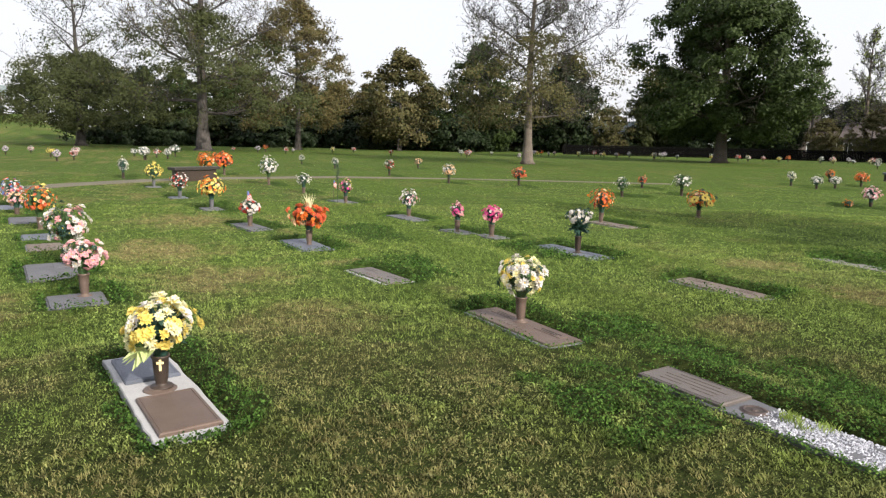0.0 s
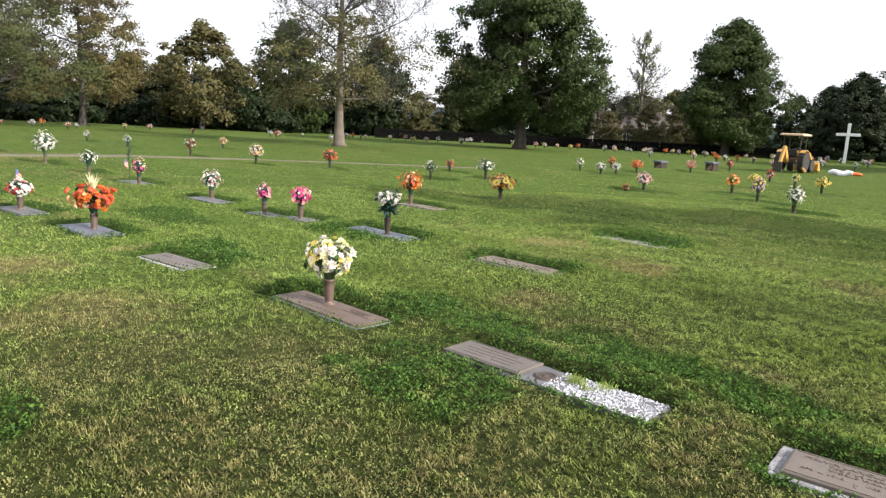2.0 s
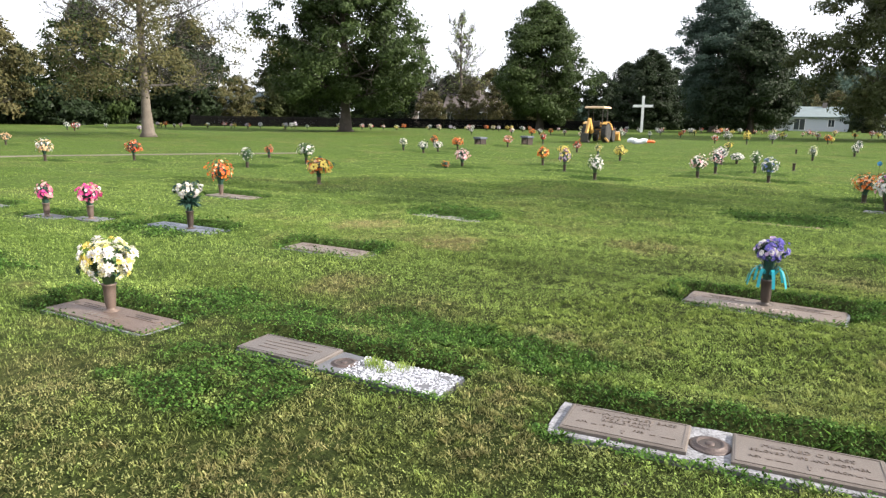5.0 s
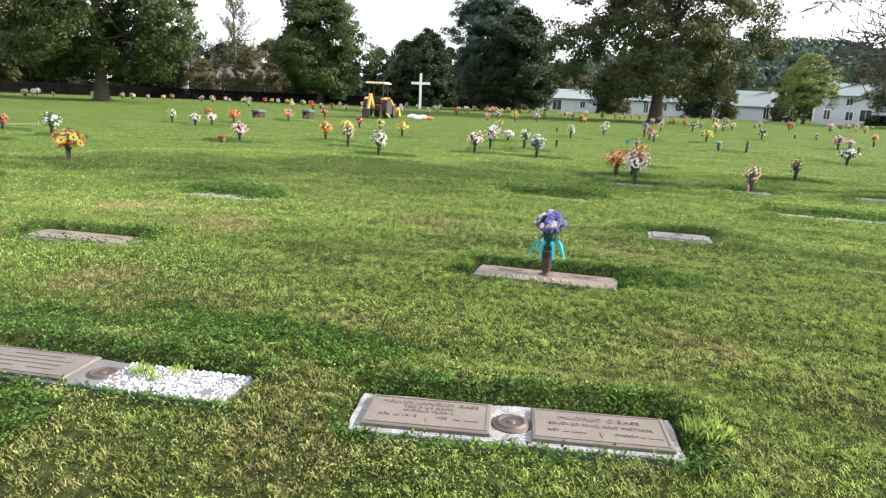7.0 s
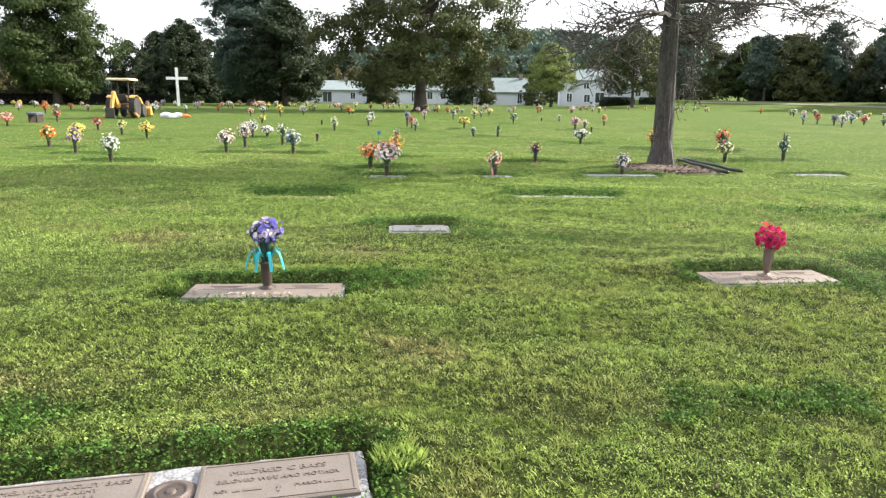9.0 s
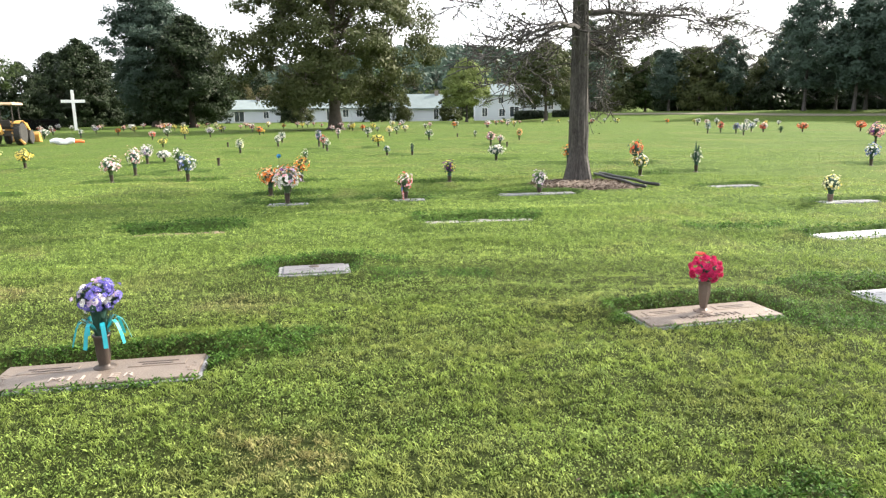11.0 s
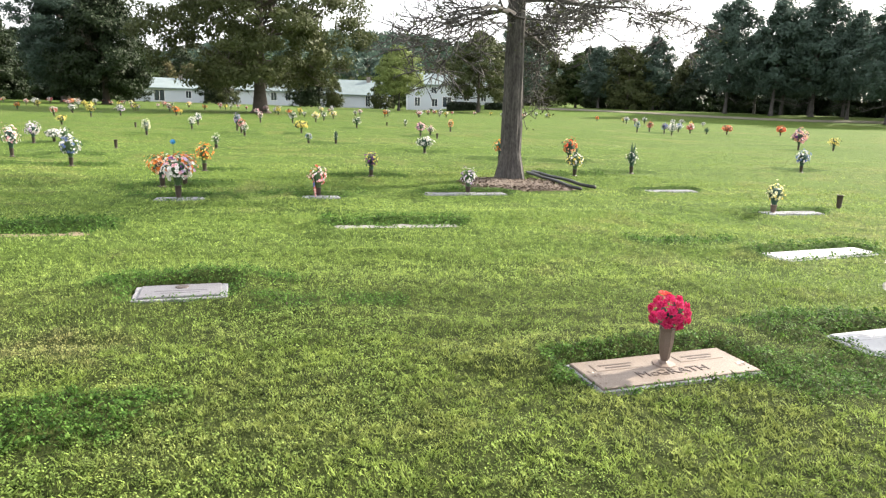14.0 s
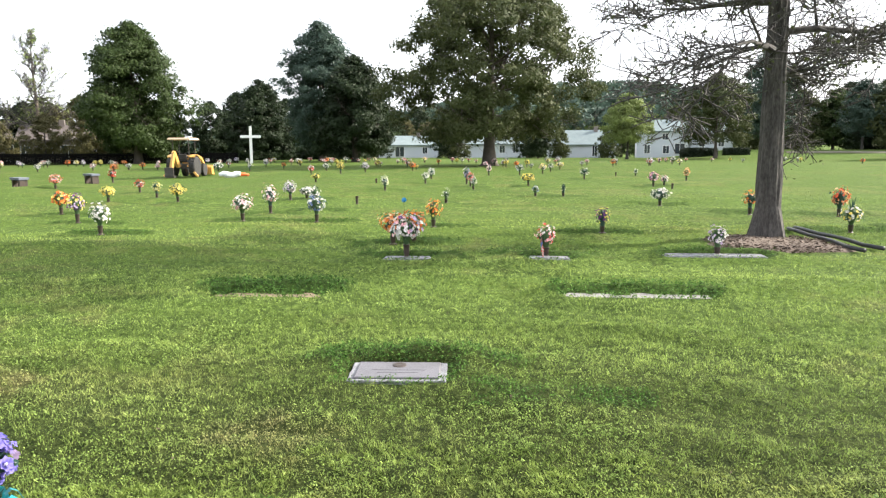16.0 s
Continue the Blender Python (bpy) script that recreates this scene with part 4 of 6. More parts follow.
for k in range(2300):
    cx, cy, r = prng.uniform(0.06, 0.755), prng.uniform(-0.158, 0.158), prng.uniform(0.004, 0.010)
    if cx < 0.2 and prng.random() < 0.5 or math.hypot(cx - 0.62, cy + 0.07) < 0.035 or math.hypot(cx - 0.66, cy - 0.10) < 0.03:
        continue
    m = pose(cx, cy, 0.004, prng.uniform(0, 90), prng.uniform(0, 90), prng.uniform(0, 360))
    s.add([(r, 0, 0), (-r * 0.8, r * 0.7, 0), (-r * 0.8, -r * 0.7, 0), (0, 0, r), (0, 0, -r * 0.8)], [(0, 1, 3), (1, 2, 3), (2, 0, 3), (1, 0, 4), (2, 1, 4), (0, 2, 4)], 0, m)
tagged(part("gravel", s, CHIPS, g, "loose white stone chips"), kind="stuff")

x, y, turn, length, width = PLOTS[2]
g = thing("grave_marker", "two tan bronze plates with raised letters on speckled granite", "grave marker", marker_pose(x, y, turn, -0.004), "flat grave markers")
s = Soup()
stone_edge(s, length, width, -0.1, 0.004, prng, 0.012)
part("granite_base", s, GRANITE, g)
a = bronze_plate(g, -0.405, 0.60, 0.300, 0.004, BRONZE_PLATE, [("MELVIN LANGLEY BASS", 0.0, 0.085, 0.042, 0.47), ("TEC 5 US ARMY", 0.0, 0.042, 0.034, 0.25), ("WORLD WAR II", 0.0, 0.004, 0.034, 0.24),
                 ("APR", -0.205, -0.050, 0.030, 0.055), ("", -0.145, -0.050, 0.018, 0.025), ("1910", -0.085, -0.050, 0.030, 0.065), ("FEB", 0.07, -0.050, 0.030, 0.05), ("", 0.14, -0.050, 0.018, 0.03), ("", 0.21, -0.050, 0.018, 0.065)])
cross_sign(a, -0.405, -0.075, 0.026, 0.05, BRONZE_WORN)
b = bronze_plate(g, 0.40, 0.63, 0.305, 0.004, BRONZE_PLATE, [("MILDRED C BASS", 0.0, 0.065, 0.046, 0.38), ("BELOVED WIFE AND MOTHER", 0.0, 0.005, 0.036, 0.48),
                 ("NOV", -0.215, -0.062, 0.030, 0.055), ("", -0.16, -0.062, 0.018, 0.028), ("", -0.10, -0.062, 0.018, 0.07), ("MARCH", 0.115, -0.062, 0.033, 0.105), ("", 0.19, -0.062, 0.018, 0.026), ("", 0.245, -0.062, 0.018, 0.06)])
cross_sign(b, 0.40, -0.072, 0.026, 0.05, BRONZE_WORN)
vase_ring(g, -0.01, 0.0, 0.000, BRONZE_RING)


# ---- flowers ----
def bloom_into(s, m, r, petals, mi, mj, rng, cup=0.25):
    """One blossom: petals bent round a small centre."""
    for k in range(petals):
        a = 2 * math.pi * k / petals + rng.uniform(-0.15, 0.15)
        ca, sa, w, l = math.cos(a), math.sin(a), r * 2.2 / petals * 1.12, r * rng.uniform(0.85, 1.1)
        z1, z2 = r * cup, r * (cup * 1.1 + rng.uniform(-0.25, 0.1))
        v = [(ca * r * 0.12, sa * r * 0.12, 0), (ca * l * 0.6 - sa * w, sa * l * 0.6 + ca * w, z1), (ca * l, sa * l, z2), (ca * l * 0.6 + sa * w, sa * l * 0.6 - ca * w, z1)]
        s.add(v, [(0, 3, 2, 1)], mi, m)
    c = r * 0.24
    s.add([(c * math.cos(1.05 * k), c * math.sin(1.05 * k), r * 0.10) for k in range(6)] + [(0, 0, r * 0.24)], [(k, (k + 1) % 6, 6) for k in range(6)], mj, m)


def leaf_into(s, root, tip, w, mi):
    root, tip = Vector(root), Vector(tip)
    d = tip - root
    side = d.cross(Vector((0, 0, 1)))
    side = (side.normalized() if side.length > 1e-5 else Vector((1, 0, 0))) * w
    mid = root + d * 0.5 + Vector((0, 0, 0.15 * d.length))
    s.add([root, mid + side, tip, mid - side], [(0, 1, 2, 3)], mi)


VASES = {"brown": BRONZE, "dark": BRONZE_DARK, "grey": GRANITE_GREY, "tan": BRONZE_TAN}
VASE_MESH = {}


def vase_mesh(kind, tall):
    key = (kind, tall)
    if key not in VASE_MESH:
        s = Soup()
        s.lathe([(0.070, 0), (0.067, 0.008), (0.036, 0.014), (0.034, 0.03), (0.040, 0.08 * tall / 0.3), (0.045, 0.2 * tall / 0.3), (0.048, tall - 0.02), (0.055, tall - 0.012), (0.055, tall), (0.043, tall), (0.039, tall - 0.03)], 14)
        VASE_MESH[key] = s.mesh("vase", VASES[kind], True)
    return VASE_MESH[key]


WORDS = {"w": "white", "c": "cream", "y": "yellow", "p": "pink", "m": "magenta", "r": "red", "k": "crimson", "o": "orange", "t": "coral red", "v": "violet", "u": "plum", "l": "lilac", "b": "blue", "e": "peach", "g": "green", "d": "dark green"}


def bouquet_label(cols, vase):
    seen = []
    for c in cols:
        if WORDS[c] not in seen:
            seen.append(WORDS[c])
    return " and ".join(seen[:2]) + " artificial flowers" + (f" in a {vase} grave vase" if vase != "none" else " lying on the grass")


def arrangement(x, y, h, w, cols, vase="brown", detail=1, z=-0.004, label="", petals=9, shape=1.0, seed=None, centre="y", head=None):
    """A grave vase with a head of artificial flowers. detail 2: every blossom a part of its own."""
    rng = random.Random(seed if seed is not None else int(x * 131 + y * 977))
    g = thing("flower_arrangement", label or bouquet_label(cols, vase), "flowers", pose(x, y, z, 0, 0, rng.uniform(0, 360)), "grave flowers")
    tall = 0.0
    if vase != "none":
        tall = round(min(0.25, h * (0.38 if detail > 1 else 0.28)) / 0.02) * 0.02
        part("vase", vase_mesh(vase, tall), None, g)
    rh = max((h - tall) / 2 * 0.95, 0.08)
    rh = head or rh
    zc = h - rh * 1.06
    rw = w * (0.43 if detail > 1 else 0.42)
    n = 104 if detail > 1 else max(40, int(112 * w / 0.45))
    # paler, darker and leafy heads among the main colours
    mix = cols * (3 if len(cols) > 2 else 5) + ("e" if set(cols) & set("ot") else "") + ("w" if set(cols) & set("pmrlb") else "") + ("d" if len(cols) > 2 else "dd")
    heads, mats, index = [], [], {}
    for c in mix + centre + "gn":
        if c not in index:
            index[c] = len(mats)
            mats.append(PETALS[c])
    ph = [rng.uniform(0, 6.28) for _ in range(4)]
    for k in range(n):
        u = 1 - (k + 0.5) / n * 1.75
        a = k * 2.39996 + rng.uniform(-0.4, 0.4)
        q = math.sqrt(max(0, 1 - u * u))
        lump = 1 + 0.13 * math.sin(2 * a + ph[0]) + 0.11 * math.sin(3 * a + ph[1] + 3 * u) + 0.09 * math.sin(5 * a + ph[2] - 5 * u)
        f = lump * rng.uniform(0.74, 1.04) * (1 if u > 0 else 1 + 0.30 * u)
        if rng.random() < 0.06:
            f *= 1.12
        p = Vector((q * math.cos(a) * rw * f, q * math.sin(a) * rw * f, zc + u * rh * f * shape))
        d = Vector((q * math.cos(a) + rng.uniform(-0.4, 0.4), q * math.sin(a) + rng.uniform(-0.4, 0.4), u + 0.3 + rng.uniform(-0.25, 0.25)))
        heads.append((p, d, rng.choice(mix)))
    s = Soup()
    for k in range(90 if detail > 1 else 44):
        a, e = rng.uniform(0, 6.28), rng.uniform(-0.75, 1.2)
        out = rng.uniform(0.75, 1.12)
        tip = Vector((math.cos(a) * rw * out * math.cos(e), math.sin(a) * rw * out * math.cos(e), zc + rh * math.sin(e) * out * 0.95))
        leaf_into(s, (tip.x * 0.15, tip.y * 0.15, zc - rh * 0.5), tip, rng.uniform(0.012, 0.026), 0)
    s.lathe([(0.035, tall * 0.9), (0.045, zc - rh * 0.9), (rw * 0.48, zc - rh * 0.1), (rw * 0.45, zc + rh * 0.4), (0.01, zc + rh * 0.55)], 8)
    part("foliage", s, STEM_DARK if "d" in cols or rng.random() < 0.6 else STEM, g)
    if detail > 1:
        made = {}
        for p, d, c in heads:
            key = (c, rng.randrange(2))
            if key not in made:
                s = Soup()
                bloom_into(s, None, 1.0, petals, 0, 1, rng)
                bloom_into(s, pose(0, 0, 0.12, 0, 0, 20) @ Matrix.Diagonal((0.62, 0.62, 0.9, 1)), 1.0, petals, 0, 1, rng, 0.5)
                made[key] = s.mesh("blossom", [PETALS[c], PETALS[centre]])
            r = rng.uniform(0.5, 1.2) * rw * 0.225
            part("blossom", made[key], None, g, "", Matrix.Translation(p) @ d.to_track_quat("Z", "Y").to_matrix().to_4x4() @ pose(0, 0, 0, 0, 0, rng.uniform(0, 360)) @ Matrix.Scale(r, 4))
    else:
        s = Soup()
        for p, d, c in heads:
            r = rng.uniform(0.5, 1.2) * rw * 0.165
            bloom_into(s, Matrix.Translation(p) @ d.to_track_quat("Z", "Y").to_matrix().to_4x4(), r, 6, index[c], index[c], rng, 0.35)
        part("blossoms", s, mats, g)
    return g


for x, y, h, w, cols, vase in FAR_FLOWERS:
    made = arrangement(x, y, h, w, cols, vase, 2 if math.hypot(x - 2, y) < 11 else 1)
    if cols == "toy":
        # three large sunflowers in front
        srng = random.Random(6)
        s = Soup()
        bloom_into(s, None, 1.0, 13, 0, 1, srng, 0.12)
        bloom_into(s, pose(0, 0, 0.05, 0, 0, 14) @ Matrix.Scale(0.85, 4), 1.0, 13, 0, 1, srng, 0.2)
        big = s.mesh("sunflower", [PETALS["y"], PETALS["n"]])
        made.rotation_euler = (0, 0, 0)
        for p in ((-0.10, -0.25, 0.45), (0.20, -0.20, 0.42), (-0.26, -0.12, 0.40), (0.02, -0.28, 0.33)):
            part("sunflower", big, None, made, "large yellow sunflower", Matrix.Translation(p) @ Vector((p[0], p[1], 0.12)).to_track_quat("Z", "Y").to_matrix().to_4x4() @ Matrix.Scale(0.10, 4))
    if cols in ("wyg", "gwd"):
        s, srng = Soup(), random.Random(7)
        for k in range(14):
            t, q = srng.uniform(0, 6.28), srng.uniform(0.03, 0.16)
            leaf_into(s, (0, 0, h * 0.5), (q * math.cos(t), q * math.sin(t), h * srng.uniform(1.0, 1.35)), 0.012, 0)
        part("frond", s, STEM_DARK, made, "tall dark fronds")

# the arrangements beside the walk
a = arrangement(0.27, 2.84, 0.545, 0.49, "ccyycyw", "dark", 2, 0.030, "cream and yellow artificial daisies in a dark vase with cross", 11, seed=2)
s = Soup()
s.box((-0.007, -0.003, -0.035), (0.007, 0.003, 0.035), 0.001)
s.box((-0.021, -0.0055, 0.006), (0.021, 0.0005, 0.020), 0.001)
a.rotation_euler = (0, 0, 0)
part("brass_cross", s, GOLD, a, "small brass cross on the vase", pose(-0.004, -0.0475, 0.15))
s = Soup()
for k in range(6):
    t = 3.1 + 0.24 * k
    leaf_into(s, (-0.05, -0.05, 0.27), (math.cos(t) * (0.20 + 0.015 * (k % 3)), math.sin(t) * 0.17 - 0.02, 0.155 + 0.03 * (k % 3)), 0.042, 0)
part("pale_leaves", s, LEAF_PALE, a, "large pale green-white leaves")
arrangement(3.15, 3.49, 0.56, 0.43, "wccyw", "brown", 2, 0.005, "white and cream artificial daisies in a brown bronze vase", 10, seed=5)
a = arrangement(5.78, 6.42, 0.62, 0.38, "w", "dark", 2, 0.005, "white artificial flowers over dark green foliage in a dark vase", 8, seed=6, head=0.11)
s, srng = Soup(), random.Random(14)
for k in range(90):
    t, q = srng.uniform(0, 6.28), srng.uniform(0.10, 0.21)
    leaf_into(s, (0.03 * math.cos(t), 0.03 * math.sin(t), 0.34), (q * math.cos(t), q * math.sin(t), srng.uniform(0.26, 0.46)), 0.022, 0)
part("lower_foliage", s, STEM_DARK, a, "dark blue-green leaves below the blossoms")

a = arrangement(6.62, -0.50, 0.57, 0.29, "vvvvvlw", "dark", 2, 0.005, "violet artificial irises with turquoise ribbon in a dark vase", 6, seed=9, centre="w", head=0.11)
s = Soup()
for k in range(9):
    t = k * 0.7
    pts, wid = [], 0.013
    for j in range(6):
        f = j / 5
        pts.append((math.cos(t) * (0.06 + 0.11 * f), math.sin(t) * (0.06 + 0.11 * f), 0.27 + 0.10 * math.sin(f * 2.3) - 0.17 * f * f))
    for j in range(5):
        nx, ny = -math.sin(t) * wid, math.cos(t) * wid
        p, q = pts[j], pts[j + 1]
        s.add([(p[0] - nx, p[1] - ny, p[2]), (p[0] + nx, p[1] + ny, p[2]), (q[0] + nx, q[1] + ny, q[2]), (q[0] - nx, q[1] - ny, q[2])], [(0, 1, 2, 3)])
blades, brng = Soup(), random.Random(18)
for k in range(70):
    t, q = brng.uniform(0, 6.28), brng.uniform(0.05, 0.14)
    leaf_into(blades, (0.02 * math.cos(t), 0.02 * math.sin(t), 0.20), (q * math.cos(t), q * math.sin(t), brng.uniform(0.28, 0.42)), 0.005, 0)
part("leaf_blades", blades, STEM_DARK, a, "thin green leaf blades below the irises")
part("ribbon", s, CYAN, a, "turquoise ribbon bow with trailing loops")

g = thing("flower_arrangement", "crimson pink artificial carnations in a faceted bronze vase", "flowers", pose(7.14, -4.79, 0.006), "grave flowers")
s = Soup()
s.lathe([(0.078, 0), (0.072, 0.010), (0.038, 0.016), (0.022, 0.03), (0.030, 0.05), (0.045, 0.15), (0.046, 0.225), (0.052, 0.238), (0.052, 0.25), (0.042, 0.25), (0.038, 0.23)], 8)
part("vase", s, BRONZE, g)
s = Soup()
frng = random.Random(3)
for k in range(34):
    t, e = frng.uniform(0, 6.28), frng.uniform(-0.2, 1.2)
    leaf_into(s, (0, 0, 0.25), (math.cos(t) * 0.11, math.sin(t) * 0.11, 0.29 + 0.10 * e), 0.016, 0)
part("foliage", s, STEM_DARK, g)
made = []
for k in range(3):
    s = Soup()
    for q in range(4):
        bloom_into(s, pose(0, 0, 0.16 * q, frng.uniform(-12, 12), frng.uniform(-12, 12), 37 * q) @ Matrix.Scale(1 - 0.2 * q, 4), 1.0, 9, 0, 0, frng, 0.25 + 0.2 * q)
    made.append(s.mesh("blossom", PETALS["k"]))
for k in range(26):
    u = 1 - (k + 0.5) / 26 * 1.7
    t, q = k * 2.39996, math.sqrt(1 - u * u)
    d = Vector((q * math.cos(t), q * math.sin(t), u))
    part("blossom", made[k % 3], None, g, "", Matrix.Translation(Vector((0, 0, 0.345)) + Vector((d.x * 0.100, d.y * 0.100, d.z * 0.085))) @ d.to_track_quat("Z", "Y").to_matrix().to_4x4() @ Matrix.Scale(frng.uniform(0.034, 0.046), 4))
s = Soup()
bloom_into(s, None, 1.0, 9, 0, 0, frng, 0.5)
part("blossom", s, PETALS["r"], g, "single red blossom", pose(-0.03, 0.07, 0.462) @ Matrix.Scale(0.042, 4))


# ---- trees ----
def branch_tree(seed, height, trunk_r, first, limbs, spread, levels=3, droop=0.0, up=0.5, dense=False, limb_len=None):
    """Trunk and limbs as tubes; returns trunk soup, limb soup and the twig ends."""
    rng = random.Random(seed)
    trunk, limb, ends = Soup(), Soup(), []
    pts, rad, n = [], [], 9
    for k in range(n + 1):
        f = k / n
        pts.append(Vector((math.sin(f * 3 + seed) * 0.012 * height * f, math.cos(f * 4 + seed) * 0.012 * height * f, f * height * 0.92)))
        rad.append(trunk_r * (1.0 - 0.86 * f) * (1.0 + 0.55 * max(0, 1 - f * 14)))
    trunk.tube([pts[0] - Vector((0, 0, 0.1)), pts[0] + Vector((0, 0, 0.25))] + pts[1:], [trunk_r * 1.9, trunk_r * 1.25] + [r * 0.98 for r in rad[1:]], 14)

    def grow(p, d, length, r, level):
        q, out, rr = Vector(p), [Vector(p)], [r]
        steps = 4 if level > 0 else 2
        dd = Vector(d)
        for k in range(steps):
            dd = (dd + Vector((rng.uniform(-0.22, 0.22), rng.uniform(-0.22, 0.22), rng.uniform(-0.16, 0.16) + (up * 0.12 if droop == 0 else -droop * 0.16)))).normalized()
            q = q + dd * length / steps
            out.append(q.copy())
            rr.append(r * (1 - 0.75 * (k + 1) / steps))
            if level > 0:
                for _ in range(3 if dense and level == 1 else 2):
                    side = Vector((rng.uniform(-1, 1), rng.uniform(-1, 1), rng.uniform(-0.5, 0.8) - droop * 0.6)).normalized()
                    grow(q, (dd * 0.55 + side * 0.8).normalized(), length * rng.uniform(0.38, 0.58), rr[-1] * 0.55, level - 1)
        rr = [max(q, 0.009 if dense else 0.012) for q in rr]
        limb.tube(out, rr, 6 if level > 1 else 4 if level == 1 else 3, cap=False)
        ends.append((out[-1], out[-2]))

    for k in range(limbs):
        f = first + (0.97 - first) * (k + rng.uniform(0, 0.7)) / limbs
        i = min(int(f * n), n - 1)
        p = pts[i].lerp(pts[i + 1], f * n - i)
        a = k * 2.4 + rng.uniform(-0.5, 0.5)
        fall = (f - first) / (1 - first)
        el = (0.12 if dense else -0.15) + up * fall * 1.1 + rng.uniform(-0.1, 0.2)
        ln = (limb_len or spread) * (1.0 - 0.62 * fall ** 1.3) * rng.uniform(0.75, 1.1)
        grow(p, Vector((math.cos(a) * math.cos(el), math.sin(a) * math.cos(el), math.sin(el))), ln * 0.75, max(trunk_r * (0.34 - 0.2 * fall), 0.065), levels - 1)
    return trunk, limb, ends


def crown_points(rng, base, top, width, clumps, leaves, clump_r, gaps=0.35, cone=0.0, flat_base=0.25):
    """Leaf places: clumps spread over an uneven egg-shaped crown with gaps."""
    out = []
    h = top - base
    ph = rng.uniform(0, 6.28, 6)
    while len(out) < clumps:
        u = rng.random()
        a = rng.uniform(0, 2 * math.pi)
        prof = math.sin(math.pi * min(1, (u * (1 - flat_base) + flat_base))) ** 0.65
        prof = prof * (1 - cone) + cone * (1 - u) ** 0.8
        lump = 1 + 0.16 * math.sin(3 * a + ph[0] + 4 * u) + 0.13 * math.sin(5 * a + ph[1] - 7 * u) + 0.12 * math.sin(9 * u + ph[2] + 2 * a)
        r = width / 2 * prof * lump * (rng.random() ** 0.42)
        p = np.array((r * math.cos(a), r * math.sin(a), base + u * h + 0.04 * h * math.sin(2 * a + ph[3])))
        if value_noise(np.array([a * 2.2 + ph[4]]), np.array([u * 5 + r * 0.35]), 5)[0] < gaps * rng.uniform(0.5, 1.1):
            continue
        out.append(p)
    c = np.array(out)
    cr = clump_r * rng.uniform(0.6, 1.35, clumps)
    off = rng.normal(size=(clumps, leaves, 3))
    off /= np.linalg.norm(off, axis=2)[..., None]
    off *= (rng.random((clumps, leaves, 1)) ** 0.5) * cr[:, None, None]
    off[..., 2] *= 0.62
    mid = np.array((0, 0, base + 0.35 * h))
    way = (c - mid)[:, None, :] * 0.9 / (width * 0.5) + off / clump_r
    way[..., 2] += 0.25
    return (c[:, None, :] + off).reshape(-1, 3), (way / np.linalg.norm(way, axis=2)[..., None]).reshape(-1, 3)


def tree(label, seed, height, trunk_r, base, width, clumps, leaves, leaf, mat, bark=BARK_DARK, first=0.25, limbs=12, levels=3, gaps=0.35, cone=0.0, clump_r=1.0, up=0.6, droop=0.0, m=None, group="", top=None, ends_leaves=0, second=None, flat_base=0.25, share=1.0):
    g = thing("tree", label, "tree", m, group)
    trunk, limb, ends = branch_tree(seed, height, trunk_r, first, limbs, width * 0.5, levels, droop, up, dense=bool(droop))
    if droop:
        # ridged bark on the trunk that stands close to the walk
        ridged, rows, sides = Soup(), 44, 30
        rr = random.Random(seed)
        ph = [rr.uniform(0, 6.28) for _ in range(4)]
        for k in range(rows + 1):
            f = k / rows
            r0 = trunk_r * (1 - 0.78 * f) * (1 + 0.62 * max(0, 1 - f * 17) ** 2)
            for j in range(sides):
                t = 2 * math.pi * j / sides
                root = 1 + 0.20 * math.sin(4 * t + ph[0]) * max(0, 1 - f * 16)
                q = r0 * root * (1 + 0.05 * math.sin(11 * t + ph[1] + 3 * math.sin(f * 9)) + rr.uniform(-0.055, 0.055))
                ridged.v.append((math.sin(f * 3 + seed) * 0.012 * height * f + q * math.cos(t), math.cos(f * 4 + seed) * 0.012 * height * f + q * math.sin(t), f * height * 0.92 - 0.1 * (k == 0)))
        ridged.f = [(k * sides + j, k * sides + (j + 1) % sides, (k + 1) * sides + (j + 1) % sides, (k + 1) * sides + j) for k in range(rows) for j in range(sides)]
        ridged.mi = [0] * len(ridged.f)
        trunk = ridged
    part("trunk", trunk, bark, g, smooth=not droop)
    part("branchwork", limb, BARK if bark is BARK_PALE else bark, g, smooth=True)
    rng = np.random.default_rng(seed)
    if clumps:
        p, way = crown_points(rng, base, top or height, width, clumps, leaves, clump_r, gaps, cone, flat_base)
        part("crown", quad_mesh("crown", quads(p, leaf * rng.uniform(0.6, 1.3, len(p)), 0.2, rng, 1.6, way), mat), None, g)
    if ends_leaves:
        e = np.array([tuple(q[0]) for q in ends])
        e = e[rng.random(len(e)) < share]
        p = np.repeat(e, ends_leaves, 0) + rng.normal(size=(len(e) * ends_leaves, 3)) * leaf * 1.4
        part("sparse_leaves", quad_mesh("sparse_leaves", quads(p, leaf * rng.uniform(0.6, 1.2, len(p)), 0.1, rng), second or mat), None, g)
    return g


# the trees that stand singly on the lawn
tree("large half-bare tree with sparse brown leaves and a pale trunk", 11, 16.5, 0.33, 2.6, 15.5, 190, 60, 0.12, LEAF_BROWN, BARK_PALE, 0.20, 16, 4, 0.5, clump_r=0.9, m=pose(25.5, 41.0, 0), top=9.0, ends_leaves=1, up=0.85, share=0.4, second=LEAF_OLIVE)
tree("large browning tree with bare upper twigs", 12, 23, 0.62, 2.6, 23, 330, 70, 0.17, LEAF_OLIVE, BARK, 0.16, 15, 4, 0.5, clump_r=1.2, m=pose(5.7, 71.9, 0), top=13.5, ends_leaves=2, up=0.8, share=0.35, second=LEAF_RUST)
